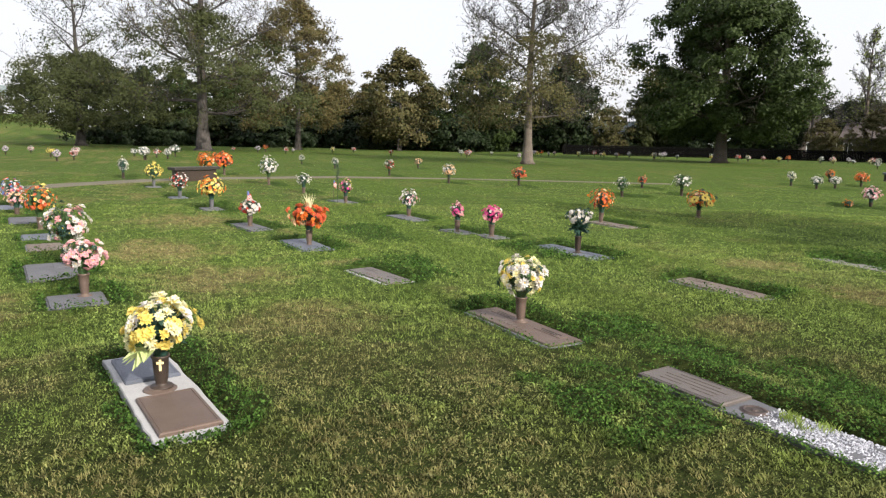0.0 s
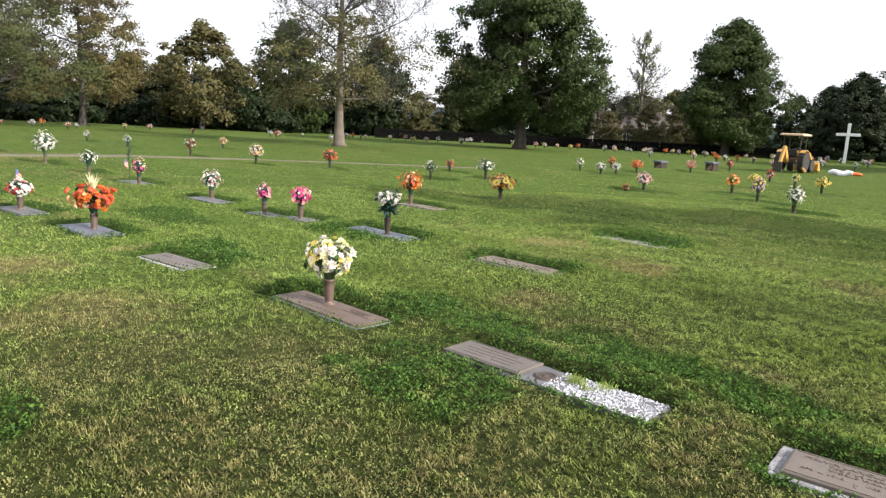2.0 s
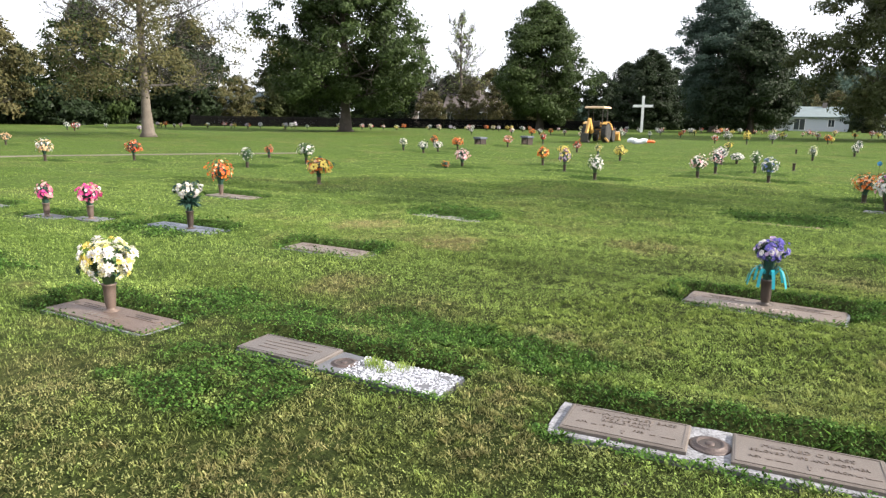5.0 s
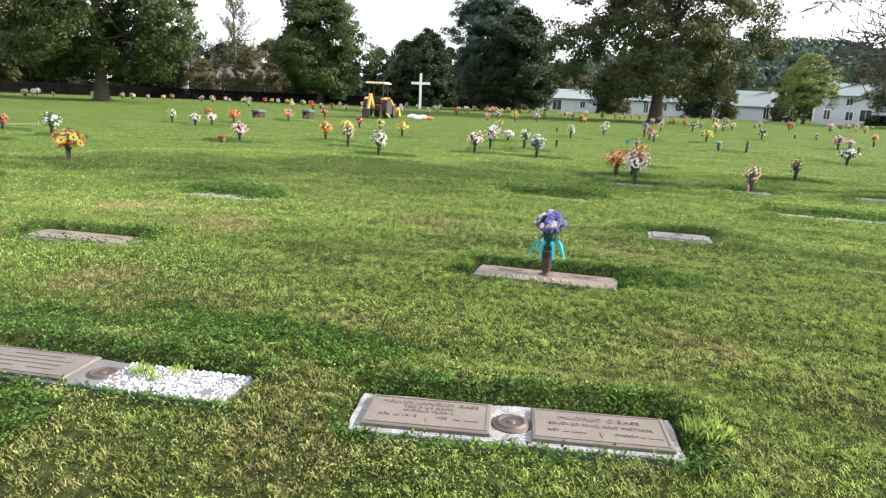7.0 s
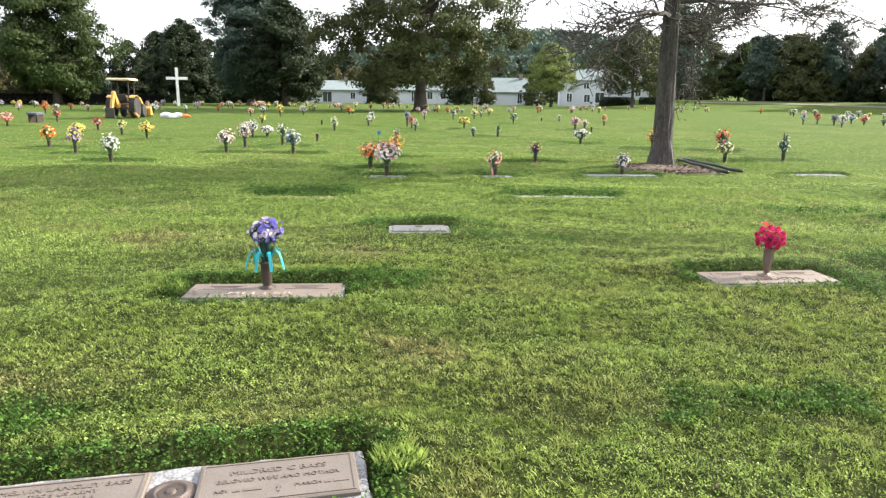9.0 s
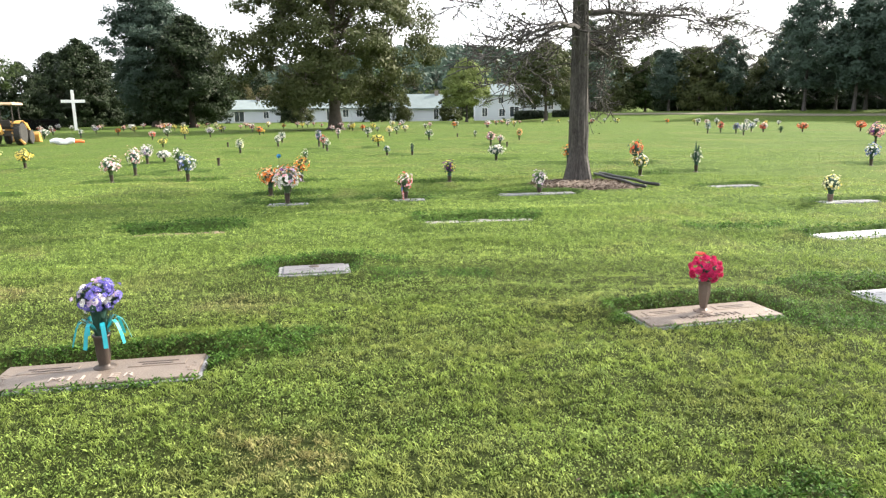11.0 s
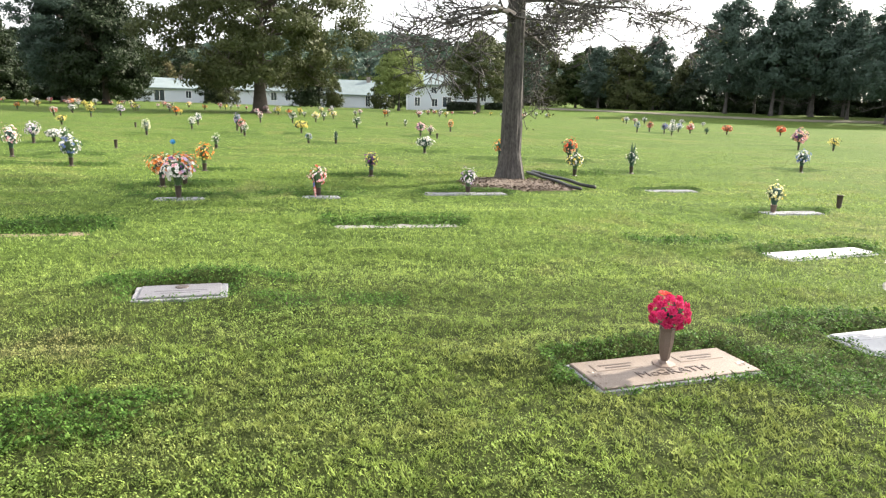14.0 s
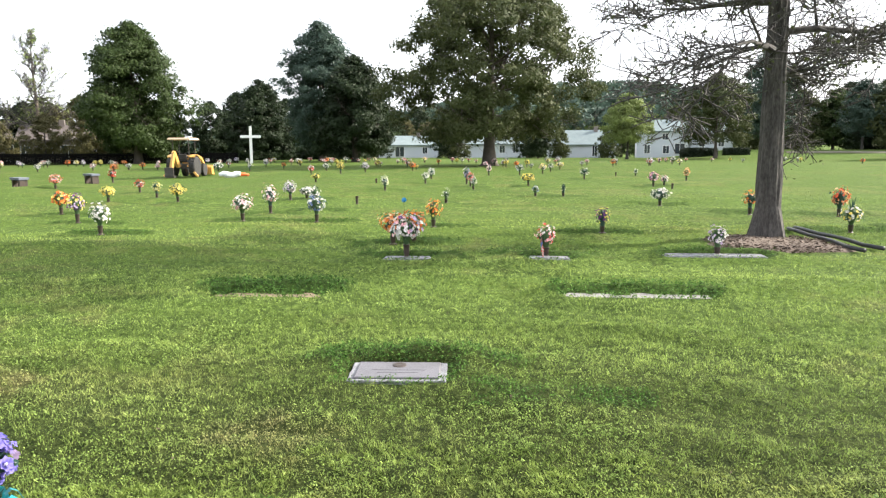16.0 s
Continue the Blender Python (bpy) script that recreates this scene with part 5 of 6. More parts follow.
tree("tall olive-brown tree with a thinning top", 13, 19, 0.5, 2.4, 19, 340, 90, 0.18, LEAF_OLIVE, BARK, 0.2, 14, 3, 0.4, clump_r=1.3, m=pose(-6.8, 91.0, 0), top=10.5, ends_leaves=2, up=0.8)
tree("browning tree with a slim trunk", 14, 17.5, 0.36, 3, 15, 330, 110, 0.17, LEAF_RUST, BARK, 0.25, 11, 3, 0.35, clump_r=1.1, m=pose(17.4, 82.0, 0))
tree("large dense green oak", 15, 17.2, 0.55, 2.6, 14.6, 480, 170, 0.205, LEAF_GREEN, BARK_DARK, 0.16, 13, 3, 0.25, clump_r=1.15, m=pose(48.6, 45.5, 0), flat_base=0.2)
tree("tall dense dark green tree", 16, 15.6, 0.46, 1.6, 11.0, 460, 170, 0.205, LEAF_GREEN, BARK_DARK, 0.12, 13, 3, 0.2, clump_r=1.2, m=pose(81.6, 42.0, 0), flat_base=0.2)
tree("tall blue-green tree with a loose crown", 17, 18.4, 0.5, 2.4, 10.6, 420, 160, 0.205, LEAF_HAZE_BLUE, BARK_DARK, 0.12, 13, 3, 0.25, clump_r=1.2, m=pose(99, 24.3, 0), flat_base=0.12)
tree("dense dark magnolia-like tree", 18, 13.0, 0.4, 1.3, 10.0, 400, 160, 0.205, LEAF_DARK, BARK_DARK, 0.12, 11, 3, 0.15, clump_r=1.1, m=pose(93, 18.2, 0), flat_base=0.25)
tree("large spreading oak with olive-brown leaves", 19, 18.4, 0.62, 2.8, 19.6, 560, 170, 0.205, LEAF_OLIVE, BARK_DARK, 0.17, 15, 3, 0.42, clump_r=1.2, m=pose(71.5, -0.3, 0), flat_base=0.2)
tree("dark round evergreen tree", 20, 11.8, 0.32, 0.8, 9.3, 320, 120, 0.23, LEAF_DARK, BARK_DARK, 0.1, 9, 3, 0.15, clump_r=1.0, m=pose(110, 37.6, 0), flat_base=0.3)
tree("small yellow-green tree beside a house", 21, 9.4, 0.2, 2.8, 7.4, 240, 120, 0.19, LEAF_LIME, BARK, 0.2, 10, 3, 0.2, clump_r=0.9, m=pose(112, -20.3, 0))
tree("bare pale tree with thin leaves", 22, 18, 0.36, 8, 11, 0, 40, 0.24, LEAF_LIME, BARK_PALE, 0.2, 14, 4, 0.4, clump_r=1.0, m=pose(92, 62, 0), ends_leaves=1, up=1.3, share=0.10)

tree("olive-brown tree before the clipped hedges", 24, 11.5, 0.26, 2.7, 10.5, 260, 110, 0.2, LEAF_OLIVE, BARK_DARK, 0.2, 10, 3, 0.3, clump_r=1.0, m=pose(105, -31.5, 0))
tree("slender bare grey tree before the far houses", 25, 13, 0.24, 8, 9, 0, 40, 0.2, LEAF_OLIVE, BARK, 0.22, 12, 4, 0.4, m=pose(84, 64, 0), ends_leaves=1, up=1.1, share=0.1)

# the half-dead tree by the walk
g = tree("half-dead tree with drooping bare branches and ridged grey bark", 31, 13.5, 0.225, 0, 7.6, 0, 0, 0.05, LEAF_OLIVE, BARK, 0.24, 28, 4, droop=0.12, up=0.25, share=0.3, m=pose(17.35, -7.20, 0), ends_leaves=2)

# ring of leaf mulch and two edging pipes at its foot
s = Soup()
mrng = random.Random(8)
n = 40
rim = []
for k in range(n):
    a = 2 * math.pi * k / n
    r = 1.08 * (1 + 0.12 * math.sin(3 * a + 1) + 0.08 * math.sin(5 * a)) + mrng.uniform(-0.05, 0.05)
    rim.append((r * math.cos(a), r * math.sin(a)))
s.add([(x, y, -0.01) for x, y in rim] + [(x * 0.9, y * 0.9, 0.02) for x, y in rim] + [(x * 0.4, y * 0.4, 0.05) for x, y in rim] + [(0, 0, 0.06)],
      [(r * n + i, r * n + (i + 1) % n, (r + 1) * n + (i + 1) % n, (r + 1) * n + i) for r in (0, 1) for i in range(n)] + [(2 * n + i, 2 * n + (i + 1) % n, 3 * n) for i in range(n)])
for k in range(1500):
    a, r = mrng.uniform(0, 6.28), 1.15 * math.sqrt(mrng.random())
    m = pose(r * math.cos(a), r * math.sin(a), 0.055 - 0.035 * r / 1.3, mrng.uniform(-35, 35), mrng.uniform(-35, 35), mrng.uniform(0, 360))
    l = mrng.uniform(0.02, 0.05)
    s.add([(-l, 0, 0), (0, -l * 0.5, 0.008), (l, 0, 0), (0, l * 0.5, 0.008)], [(0, 1, 2, 3)], 0, m)
tagged(new("mulch_bed", s.mesh("mulch_bed", MULCH)), "bed of brown leaf mulch round the tree", "mulch", kind="stuff").matrix_basis = pose(16.35, -6.95, 0)
for p, q in (((18.3, -7.95, 0.05), (15.35, -7.92, 0.05)), ((18.5, -8.15, 0.05), (15.6, -8.33, 0.05))):
    s = Soup()
    s.tube([Vector(p).lerp(Vector(q), k / 6) + Vector((0, 0.03 * math.sin(k * 1.7), 0.012 * math.sin(k * 2.1))) for k in range(7)], [0.036] * 7, 8)
    tagged(new("edging_pipe", s.mesh("edging_pipe", PIPE, True)), "black edging timber lying on the mulch", "edging", "edging round the tree")

# ---- treeline ----
POOL = [
    tree("dense dark green tree of the treeline", 41, 14, 0.32, 0.8, 11.5, 200, 72, 0.34, LEAF_DARK, BARK_DARK, 0.12, 8, 2, 0.2, clump_r=1.3, m=pose(60, 88, 0), group="treeline", flat_base=0.25),
    tree("olive green tree of the treeline", 42, 13, 0.3, 0.9, 11, 190, 72, 0.34, LEAF_OLIVE, BARK_DARK, 0.12, 8, 2, 0.3, clump_r=1.3, m=pose(74, 82, 0), group="treeline", flat_base=0.25),
    tree("green tree of the treeline", 43, 15, 0.34, 1.0, 11, 200, 72, 0.34, LEAF_GREEN, BARK_DARK, 0.12, 8, 2, 0.25, clump_r=1.3, m=pose(46, 90, 0), group="treeline", flat_base=0.2),
    tree("browning tree of the treeline", 44, 13, 0.3, 1.4, 11, 170, 72, 0.31, LEAF_BROWN, BARK, 0.15, 10, 2, 0.38, clump_r=1.2, m=pose(32, 86, 0), group="treeline", flat_base=0.25),
    tree("tall blue-green tree of the treeline", 45, 16.5, 0.28, 3.6, 9.4, 250, 70, 0.28, LEAF_HAZE_BLUE, BARK, 0.15, 10, 2, 0.25, cone=0.1, clump_r=1.2, m=pose(121, -44, 0), group="treeline", flat_base=0.1),
]
SHRUB = thing("shrub", "dark undergrowth shrub below the treeline", "shrub", pose(40, 84, 0), "undergrowth")
rng = np.random.default_rng(77)
pp, way = crown_points(rng, -0.1, 4.6, 8.5, 95, 64, 0.9, 0.1, 0, 0.42)
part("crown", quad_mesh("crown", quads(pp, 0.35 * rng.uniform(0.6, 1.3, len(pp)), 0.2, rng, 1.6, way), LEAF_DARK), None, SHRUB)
s = Soup()
for k in range(5):
    s.tube([(0.3 * math.cos(k * 1.3), 0.3 * math.sin(k * 1.3), -0.1), (1.2 * math.cos(k * 1.3), 1.2 * math.sin(k * 1.3), 1.8), (2.0 * math.cos(k * 1.3), 2.0 * math.sin(k * 1.3), 3.4)], [0.07, 0.05, 0.02], 5)
part("stem", s, BARK_DARK, SHRUB)


def put(src, x, y, k=1.0, rng=random.Random(17)):
    return copy_thing(src, pose(x, y, float(land(np.array([x]), np.array([y]))[0]), 0, 0, rng.uniform(0, 360)) @ Matrix.Diagonal((k * rng.uniform(0.9, 1.12), k * rng.uniform(0.9, 1.12), k * rng.uniform(0.9, 1.15), 1)))


trng = random.Random(23)
# back edge behind the far lawn, bearing by bearing (degrees from +x, seen from the walk), distance, pool of kinds
for deg0, deg1, step, dist, kinds, size in (
        (84, 95.5, 2.8, 114, "0122", 0.82), (95.5, 116, 3.4, 222, "012", 0.8), (74, 84, 2.8, 112, "0113", 0.72), (66, 74, 2.8, 112, "0113", 0.62), (58, 66, 2.6, 108, "1013", 0.86), (42, 58, 3.0, 110, "0213", 0.66), (33, 42, 3.2, 124, "103", 0.72), (41, 45, 2.2, 103, "0130", 0.46), (28, 41, 2.9, 99, "33133", 0.42), (29, 42, 2.6, 118, "0130", 0.6),
        (22, 33, 2.6, 122, "012", 0.66), (14, 22, 2.4, 128, "020", 0.66), (-14, 14, 1.7, 152, "0213", 0.52), (-2, 14, 2.4, 170, "02", 0.72), (-24, -18, 2.2, 146, "1230", 0.82), (-18, -13, 2.4, 165, "120", 0.7), (-34, -24, 2.1, 134, "4431", 0.74), (-50, -34, 2.1, 128, "4434", 0.86), (-58, -50, 2.6, 122, "444", 1.05), (-46, -37, 3.0, 116, "444", 0.97), (-58, -24, 2.0, 150, "002", 0.72)):
    d = deg0
    while d < deg1:
        rr = dist + trng.uniform(-6, 8)
        put(POOL[int(trng.choice(kinds))], 3 + rr * math.cos(radians(d)), -2 + rr * math.sin(radians(d)), size * trng.uniform(0.82, 1.15))
        d += step * trng.uniform(0.75, 1.25)
for deg0, deg1, step, dist, size in ((60, 95.5, 2.2, 101, 0.8), (42, 60, 4.6, 104, 0.7), (14, 30, 2.4, 116, 0.9), (-58, -26, 1.9, 137, 0.95)):
    d = deg0
    while d < deg1:
        rr = dist + trng.uniform(-3, 8)
        put(SHRUB, 3 + rr * math.cos(radians(d)), -2 + rr * math.sin(radians(d)), size * trng.uniform(0.7, 1.2))
        d += step * trng.uniform(0.7, 1.3)

for deg, dist, k in ((10.9, 124, 0.42), (5.0, 124, 0.45), (4.2, 121, 0.36), (-2.4, 120, 0.50), (-1.5, 124, 0.42), (-4.2, 123, 0.34), (-8.0, 124, 0.36), (12.6, 120, 0.5)):
    put(POOL[0 if k > 0.4 else 1], 3 + dist * math.cos(radians(deg)), -2 + dist * math.sin(radians(deg)), k)

# the wooded hill far off
hr = np.random.default_rng(9)
n = 900
ang, rad = hr.uniform(-0.75, 0.45, n), hr.uniform(300, 520, n)
hx, hy = 3 + rad * np.cos(ang), -2 + rad * np.sin(ang)
hz = land(hx, hy)
c = np.stack([hx, hy, hz + 4.0], 1)
off = hr.normal(size=(n, 90, 3))
off /= np.linalg.norm(off, axis=2)[..., None]
off *= hr.random((n, 90, 1)) ** 0.4 * np.array((5.5, 5.5, 5.0))
p = (c[:, None] + off).reshape(-1, 3)
# the hill's haze is only the pale blue in its leaf colour
tagged(new("far_woods", quad_mesh("far_woods", quads(p, hr.uniform(1.1, 2.2, len(p)), 0.2, hr), LEAF_HAZE_BLUE)), "wooded hillside beyond the houses with haze tinted into its leaves", "woods", kind="stuff")


# ---- houses ----
def window(parent, x, z, w, h, y=-0.02):
    s = Soup()
    for lo, hi in (((x - w / 2 - 0.08, z - 0.08), (x + w / 2 + 0.08, z)), ((x - w / 2 - 0.08, z + h), (x + w / 2 + 0.08, z + h + 0.08)), ((x - w / 2 - 0.08, z), (x - w / 2, z + h)), ((x + w / 2, z), (x + w / 2 + 0.08, z + h)), ((x - 0.03, z), (x + 0.03, z + h))):
        s.box((lo[0], y - 0.05, lo[1]), (hi[0], y + 0.02, hi[1]))
    win = part("window", s, TRIM, parent)
    s = Soup()
    s.box((x - w / 2, y - 0.02, z), (x + w / 2, y + 0.015, z + h))
    part("pane", s, GLASS, win, "dark window pane")


def house(x, y, face, length, depth, eave, ridge, wall, roof, label, windows):
    """A gabled house; local -y is the side that faces the lawn, face its turn."""
    g = thing("house", label, "house", pose(x, y, float(land(np.array([x]), np.array([y]))[0]), 0, 0, face), "houses beyond the lawn")
    s = Soup()
    L, D = length / 2, depth
    s.add([(-L, 0, -1), (L, 0, -1), (L, D, -1), (-L, D, -1), (-L, 0, eave), (L, 0, eave), (L, D, eave), (-L, D, eave), (-L, D / 2, ridge - 0.1), (L, D / 2, ridge - 0.1)],
          [(0, 1, 5, 4), (1, 2, 6, 9, 5), (2, 3, 7, 6), (3, 0, 4, 8, 7), (3, 2, 1, 0)])
    wall_part = part("wall", s, wall, g)
    k = 0.3
    while k < eave - 0.1:
        s = Soup()
        s.box((-L, -0.018, k), (L, 0.0, k + 0.025))
        part("clapboard", s, wall, wall_part)
        k += 0.42
    s = Soup()
    e, t = 0.45, 0.16
    for a, b in ((-e, D / 2), (D + e, D / 2)):
        za, zb = eave - 0.15, ridge
        s.add([(-L - e, a, za), (L + e, a, za), (L + e, b, zb), (-L - e, b, zb), (-L - e, a, za + t), (L + e, a, za + t), (L + e, b, zb + t), (-L - e, b, zb + t)],
              [(3, 2, 1, 0), (4, 5, 6, 7), (0, 1, 5, 4), (1, 2, 6, 5), (2, 3, 7, 6), (3, 0, 4, 7)])
    rf = part("roof", s, roof, g)
    s = Soup()
    s.box((L * 0.4, D * 0.42, ridge - 0.6), (L * 0.4 + 0.7, D * 0.42 + 0.6, ridge + 0.8), 0.03)
    part("chimney", s, SIDING_TAN, rf)
    for wx, wz, ww, wh in windows:
        window(g, wx, wz, ww, wh)


def bearing(deg, dist):
    return 3 + dist * math.cos(radians(deg)), -2 + dist * math.sin(radians(deg))


for deg, dist, length, eave, ridge, label, wins in (
        (8.7, 136, 13.5, 2.5, 4.2, "low white sided house with grey roof", [(-4.5, 0.8, 0.9, 1.2), (-1.0, 0.2, 1.7, 1.9), (4.0, 0.8, 0.9, 1.2)]),
        (1.7, 133, 14.5, 2.6, 4.4, "white sided house with a row of dark windows", [(-4.5, 0.9, 0.9, 1.4), (-0.6, 0.4, 0.8, 2.0), (0.8, 0.4, 0.8, 2.0), (2.6, 0.9, 1.0, 1.4), (5.2, 0.9, 0.9, 1.4)]),
        (-5.9, 131, 12.5, 2.4, 5.0, "low white house with a broad grey roof", [(-3.0, 0.8, 0.9, 1.2), (2.4, 0.3, 0.8, 1.9), (3.8, 0.3, 0.8, 1.9)]),
        (-12.2, 128, 8.8, 4.6, 6.6, "two-storey white sided house with grey roof", [(0.4, 3.1, 0.9, 1.0), (-2.6, 0.7, 0.9, 1.5), (0.6, 0.7, 1.0, 1.3), (2.9, 0.6, 1.6, 1.8)]),
        (-15.8, 131, 7.0, 2.9, 4.8, "small white house with grey roof", [(-1.6, 0.8, 0.9, 1.3), (1.6, 0.8, 0.9, 1.3)])):
    x, y = bearing(deg, dist)
    house(x, y, deg - 90 + 4, length, 8.5, eave, ridge, SIDING, ROOF, label, wins)
for deg, dist, wall, eave, label in ((39.2, 107, SIDING_TAN, 3.3, "tan house behind the fence"), (35.4, 106, SIDING_TAN, 3.0, "brown house behind the fence"), (31.2, 108, SIDING_TAN, 3.3, "tan house behind the fence"),
                                     (100.9, 190, SIDING, 4.6, "white building behind the far trees"), (68.6, 140, SIDING, 4.6, "white house glimpsed through the trees"), (54.0, 112, SIDING, 3.0, "white house glimpsed through the trees"), (48.6, 112, SIDING, 3.0, "pale house glimpsed through the trees")):
    x, y = bearing(deg, dist)
    wins = [(-2.4, 0.9, 1.0, 1.3), (0.2, 0.9, 1.0, 1.3), (2.6, 0.3, 1.6, 2.0)]
    if eave > 4:
        wins += [(-2.4, 3.3, 1.0, 1.1), (0.6, 3.3, 1.0, 1.1), (2.8, 3.3, 1.0, 1.1)]
    house(x, y, deg - 90 + 12 * math.sin(deg), 6.2 if wall is SIDING_TAN else 8.5, 8.0, eave, eave + 2.0, wall, ROOF_BROWN if wall is SIDING_TAN else ROOF, label, wins)

# clipped hedges before the two-storey house
for deg, dist, length in ((-14.9, 112, 5.2), (-17.6, 113, 3.6)):
    x, y = bearing(deg, dist)
    g = thing("hedge", "dark clipped evergreen hedge", "hedge", pose(x, y, 0, 0, 0, deg - 90), "clipped hedges")
    rng = np.random.default_rng(int(dist))
    q = rng.uniform(-1, 1, (5200, 3))
    k = np.argmax(np.abs(q), 1)
    q[np.arange(len(q)), k] = np.sign(q[np.arange(len(q)), k]) * rng.uniform(0.86, 1.03, len(q))
    q = q * np.array((length / 2, 0.8, 0.82)) + np.array((0, 0, 0.8))
    part("crown", quad_mesh("crown", quads(q, rng.uniform(0.12, 0.24, len(q)), 0.1, rng), HEDGE), None, g)
    s = Soup()
    s.box((-length / 2 + 0.2, -0.6, -0.1), (length / 2 - 0.2, 0.6, 1.4), 0.2)
    part("core", s, HEDGE, g)

# strip of road before the right-hand treeline
s = Soup()
line = [bearing(d, 115 + 3 * math.sin(d * 0.2)) for d in range(-75, -19, 2)]
for k, (x, y) in enumerate(line):
    q = (Vector(line[min(k + 1, len(line) - 1)]) - Vector(line[max(k - 1, 0)])).normalized()
    edge = [(x - q.y * w, y + q.x * w) for w in (-1.8, 1.8)]
    top = [float(land(np.array([a]), np.array([b]))[0]) + 0.06 for a, b in edge]
    s.v += [(*e, z) for e, z in zip(edge, top)] + [(*e, z - 0.5) for e, z in zip(edge, top)]
    if k:
        i = 4 * (k - 1)
        s.f += [(i, i + 1, i + 5, i + 4), (i + 2, i, i + 4, i + 6), (i + 1, i + 3, i + 7, i + 5)]
        s.mi += [0, 0, 0]
tagged(new("road", s.mesh("road", WALK)), "pale narrow road along the edge of the woods", "road", kind="structure")

# ---- dark board fence along the back edge ----
fence = thing("fence", "dark weathered board fence along the back edge", "fence", kind="structure")
FB = [bearing(d, 90) for d in range(22, 60, 2)]
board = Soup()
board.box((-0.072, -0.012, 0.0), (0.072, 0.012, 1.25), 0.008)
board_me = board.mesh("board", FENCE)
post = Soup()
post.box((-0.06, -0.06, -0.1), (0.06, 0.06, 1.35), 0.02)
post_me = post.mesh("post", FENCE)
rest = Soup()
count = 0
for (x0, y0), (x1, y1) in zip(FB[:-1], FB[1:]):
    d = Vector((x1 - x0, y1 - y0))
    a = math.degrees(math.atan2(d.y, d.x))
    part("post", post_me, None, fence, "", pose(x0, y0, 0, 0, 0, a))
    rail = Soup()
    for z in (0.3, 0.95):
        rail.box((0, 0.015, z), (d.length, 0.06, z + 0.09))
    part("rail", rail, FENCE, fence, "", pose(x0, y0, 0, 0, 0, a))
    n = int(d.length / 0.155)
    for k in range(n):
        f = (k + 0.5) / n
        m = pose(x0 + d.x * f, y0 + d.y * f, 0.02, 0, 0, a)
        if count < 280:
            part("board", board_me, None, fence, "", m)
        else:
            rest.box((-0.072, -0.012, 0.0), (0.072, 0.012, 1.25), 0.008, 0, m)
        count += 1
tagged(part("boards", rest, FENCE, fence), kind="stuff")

# ---- white cross ----
g = thing("cross", "tall plain white wooden cross standing on the lawn", "cross", pose(84.4, 29.1, 0, 0, 0, -72))
s = Soup()
s.box((-0.16, -0.12, -0.1), (0.16, 0.12, 4.45), 0.02)
part("upright", s, WHITE_PAINT, g)
s = Soup()
s.box((-1.2, -0.13, 3.05), (-0.16, 0.11, 3.37), 0.02)
s.box((0.16, -0.13, 3.05), (1.2, 0.11, 3.37), 0.02)
part("crossbeam", s, WHITE_PAINT, g)


# ---- benches ----
def bench(x, y, turn, length, seat_mat, leg_mat, label):
    g = thing("bench", label, "bench", pose(x, y, 0, 0, 0, turn), "granite benches")
    s = Soup()
    s.box((-length / 2, -0.21, 0.37), (length / 2, 0.21, 0.47), 0.015)
    part("seat", s, seat_mat, g)
    for sx in (-1, 1) if length < 1.5 else ():
        s = Soup()
        s.box((sx * length * 0.36 - 0.07, -0.16, -0.03), (sx * length * 0.36 + 0.07, 0.16, 0.37), 0.01)
        part("leg", s, leg_mat, g)
    if length > 1.5:
        solid_base(g, length)


def solid_base(g, length):
    s = Soup()
    s.box((-length * 0.43, -0.15, -0.03), (length * 0.43, 0.15, 0.37), 0.012)
    part("base", s, BRONZE_DARK, g, "solid dark base")


bench(1.75, 23.1, 30, 1.75, STEEL, BRONZE_DARK, "dark polished granite bench beside the walk")
bench(31.9, 18.9, 60, 0.9, GRANITE_BLUE, BRONZE_DARK, "grey granite bench on the lawn")
bench(36.4, 18.5, 60, 0.9, GRANITE_BLUE, BRONZE_DARK, "grey granite bench on the lawn")


# ---- backhoe loader ----
def wheel(parent, x, y, r, w):
    g = Soup()
    g.lathe([(r * 0.55, -w / 2), (r * 0.9, -w / 2), (r, -w * 0.36), (r, w * 0.36), (r * 0.9, w / 2), (r * 0.55, w / 2)], 28)
    for k in range(18):
        a = k * 20
        for sy in (-1, 1):
            g.box((r * 0.96, -0.035, 0.0 if sy > 0 else -w * 0.42), (r * 1.05, 0.035, w * 0.42 if sy > 0 else 0.0), 0, 0, pose(0, 0, 0, 0, 0, a + 5 * sy))
    whl = part("wheel", g, RUBBER, parent, "black lugged tyre", pose(x, y, r, 90, 0, 0))
    g = Soup()
    g.lathe([(r * 0.56, -w * 0.3), (r * 0.5, -w * 0.42), (r * 0.3, -w * 0.2), (r * 0.14, -w * 0.3), (r * 0.14, w * 0.3), (r * 0.3, w * 0.2), (r * 0.5, w * 0.42), (r * 0.56, w * 0.3)], 20)
    part("rim", g, YELLOW, whl, "yellow wheel rim")


def arm(parent, name, pts, w, h, mat=YELLOW):
    s = Soup()
    for p, q in zip(pts[:-1], pts[1:]):
        p, q = Vector(p), Vector(q)
        d = q - p
        m = Matrix.Translation(p) @ d.to_track_quat("X", "Z").to_matrix().to_4x4()
        s.box((-0.04, -w / 2, -h / 2), (d.length + 0.04, w / 2, h / 2), 0.02, 0, m)
    return part(name, s, mat, parent)


g = thing("backhoe_loader", "yellow backhoe loader with a canopy parked on the lawn", "backhoe", pose(44.3, 17.5, 0, 0, 0, 6) @ Matrix.Scale(0.93, 4))
s = Soup()
s.box((-0.5, -0.42, 0.55), (1.9, 0.42, 0.85), 0.05)
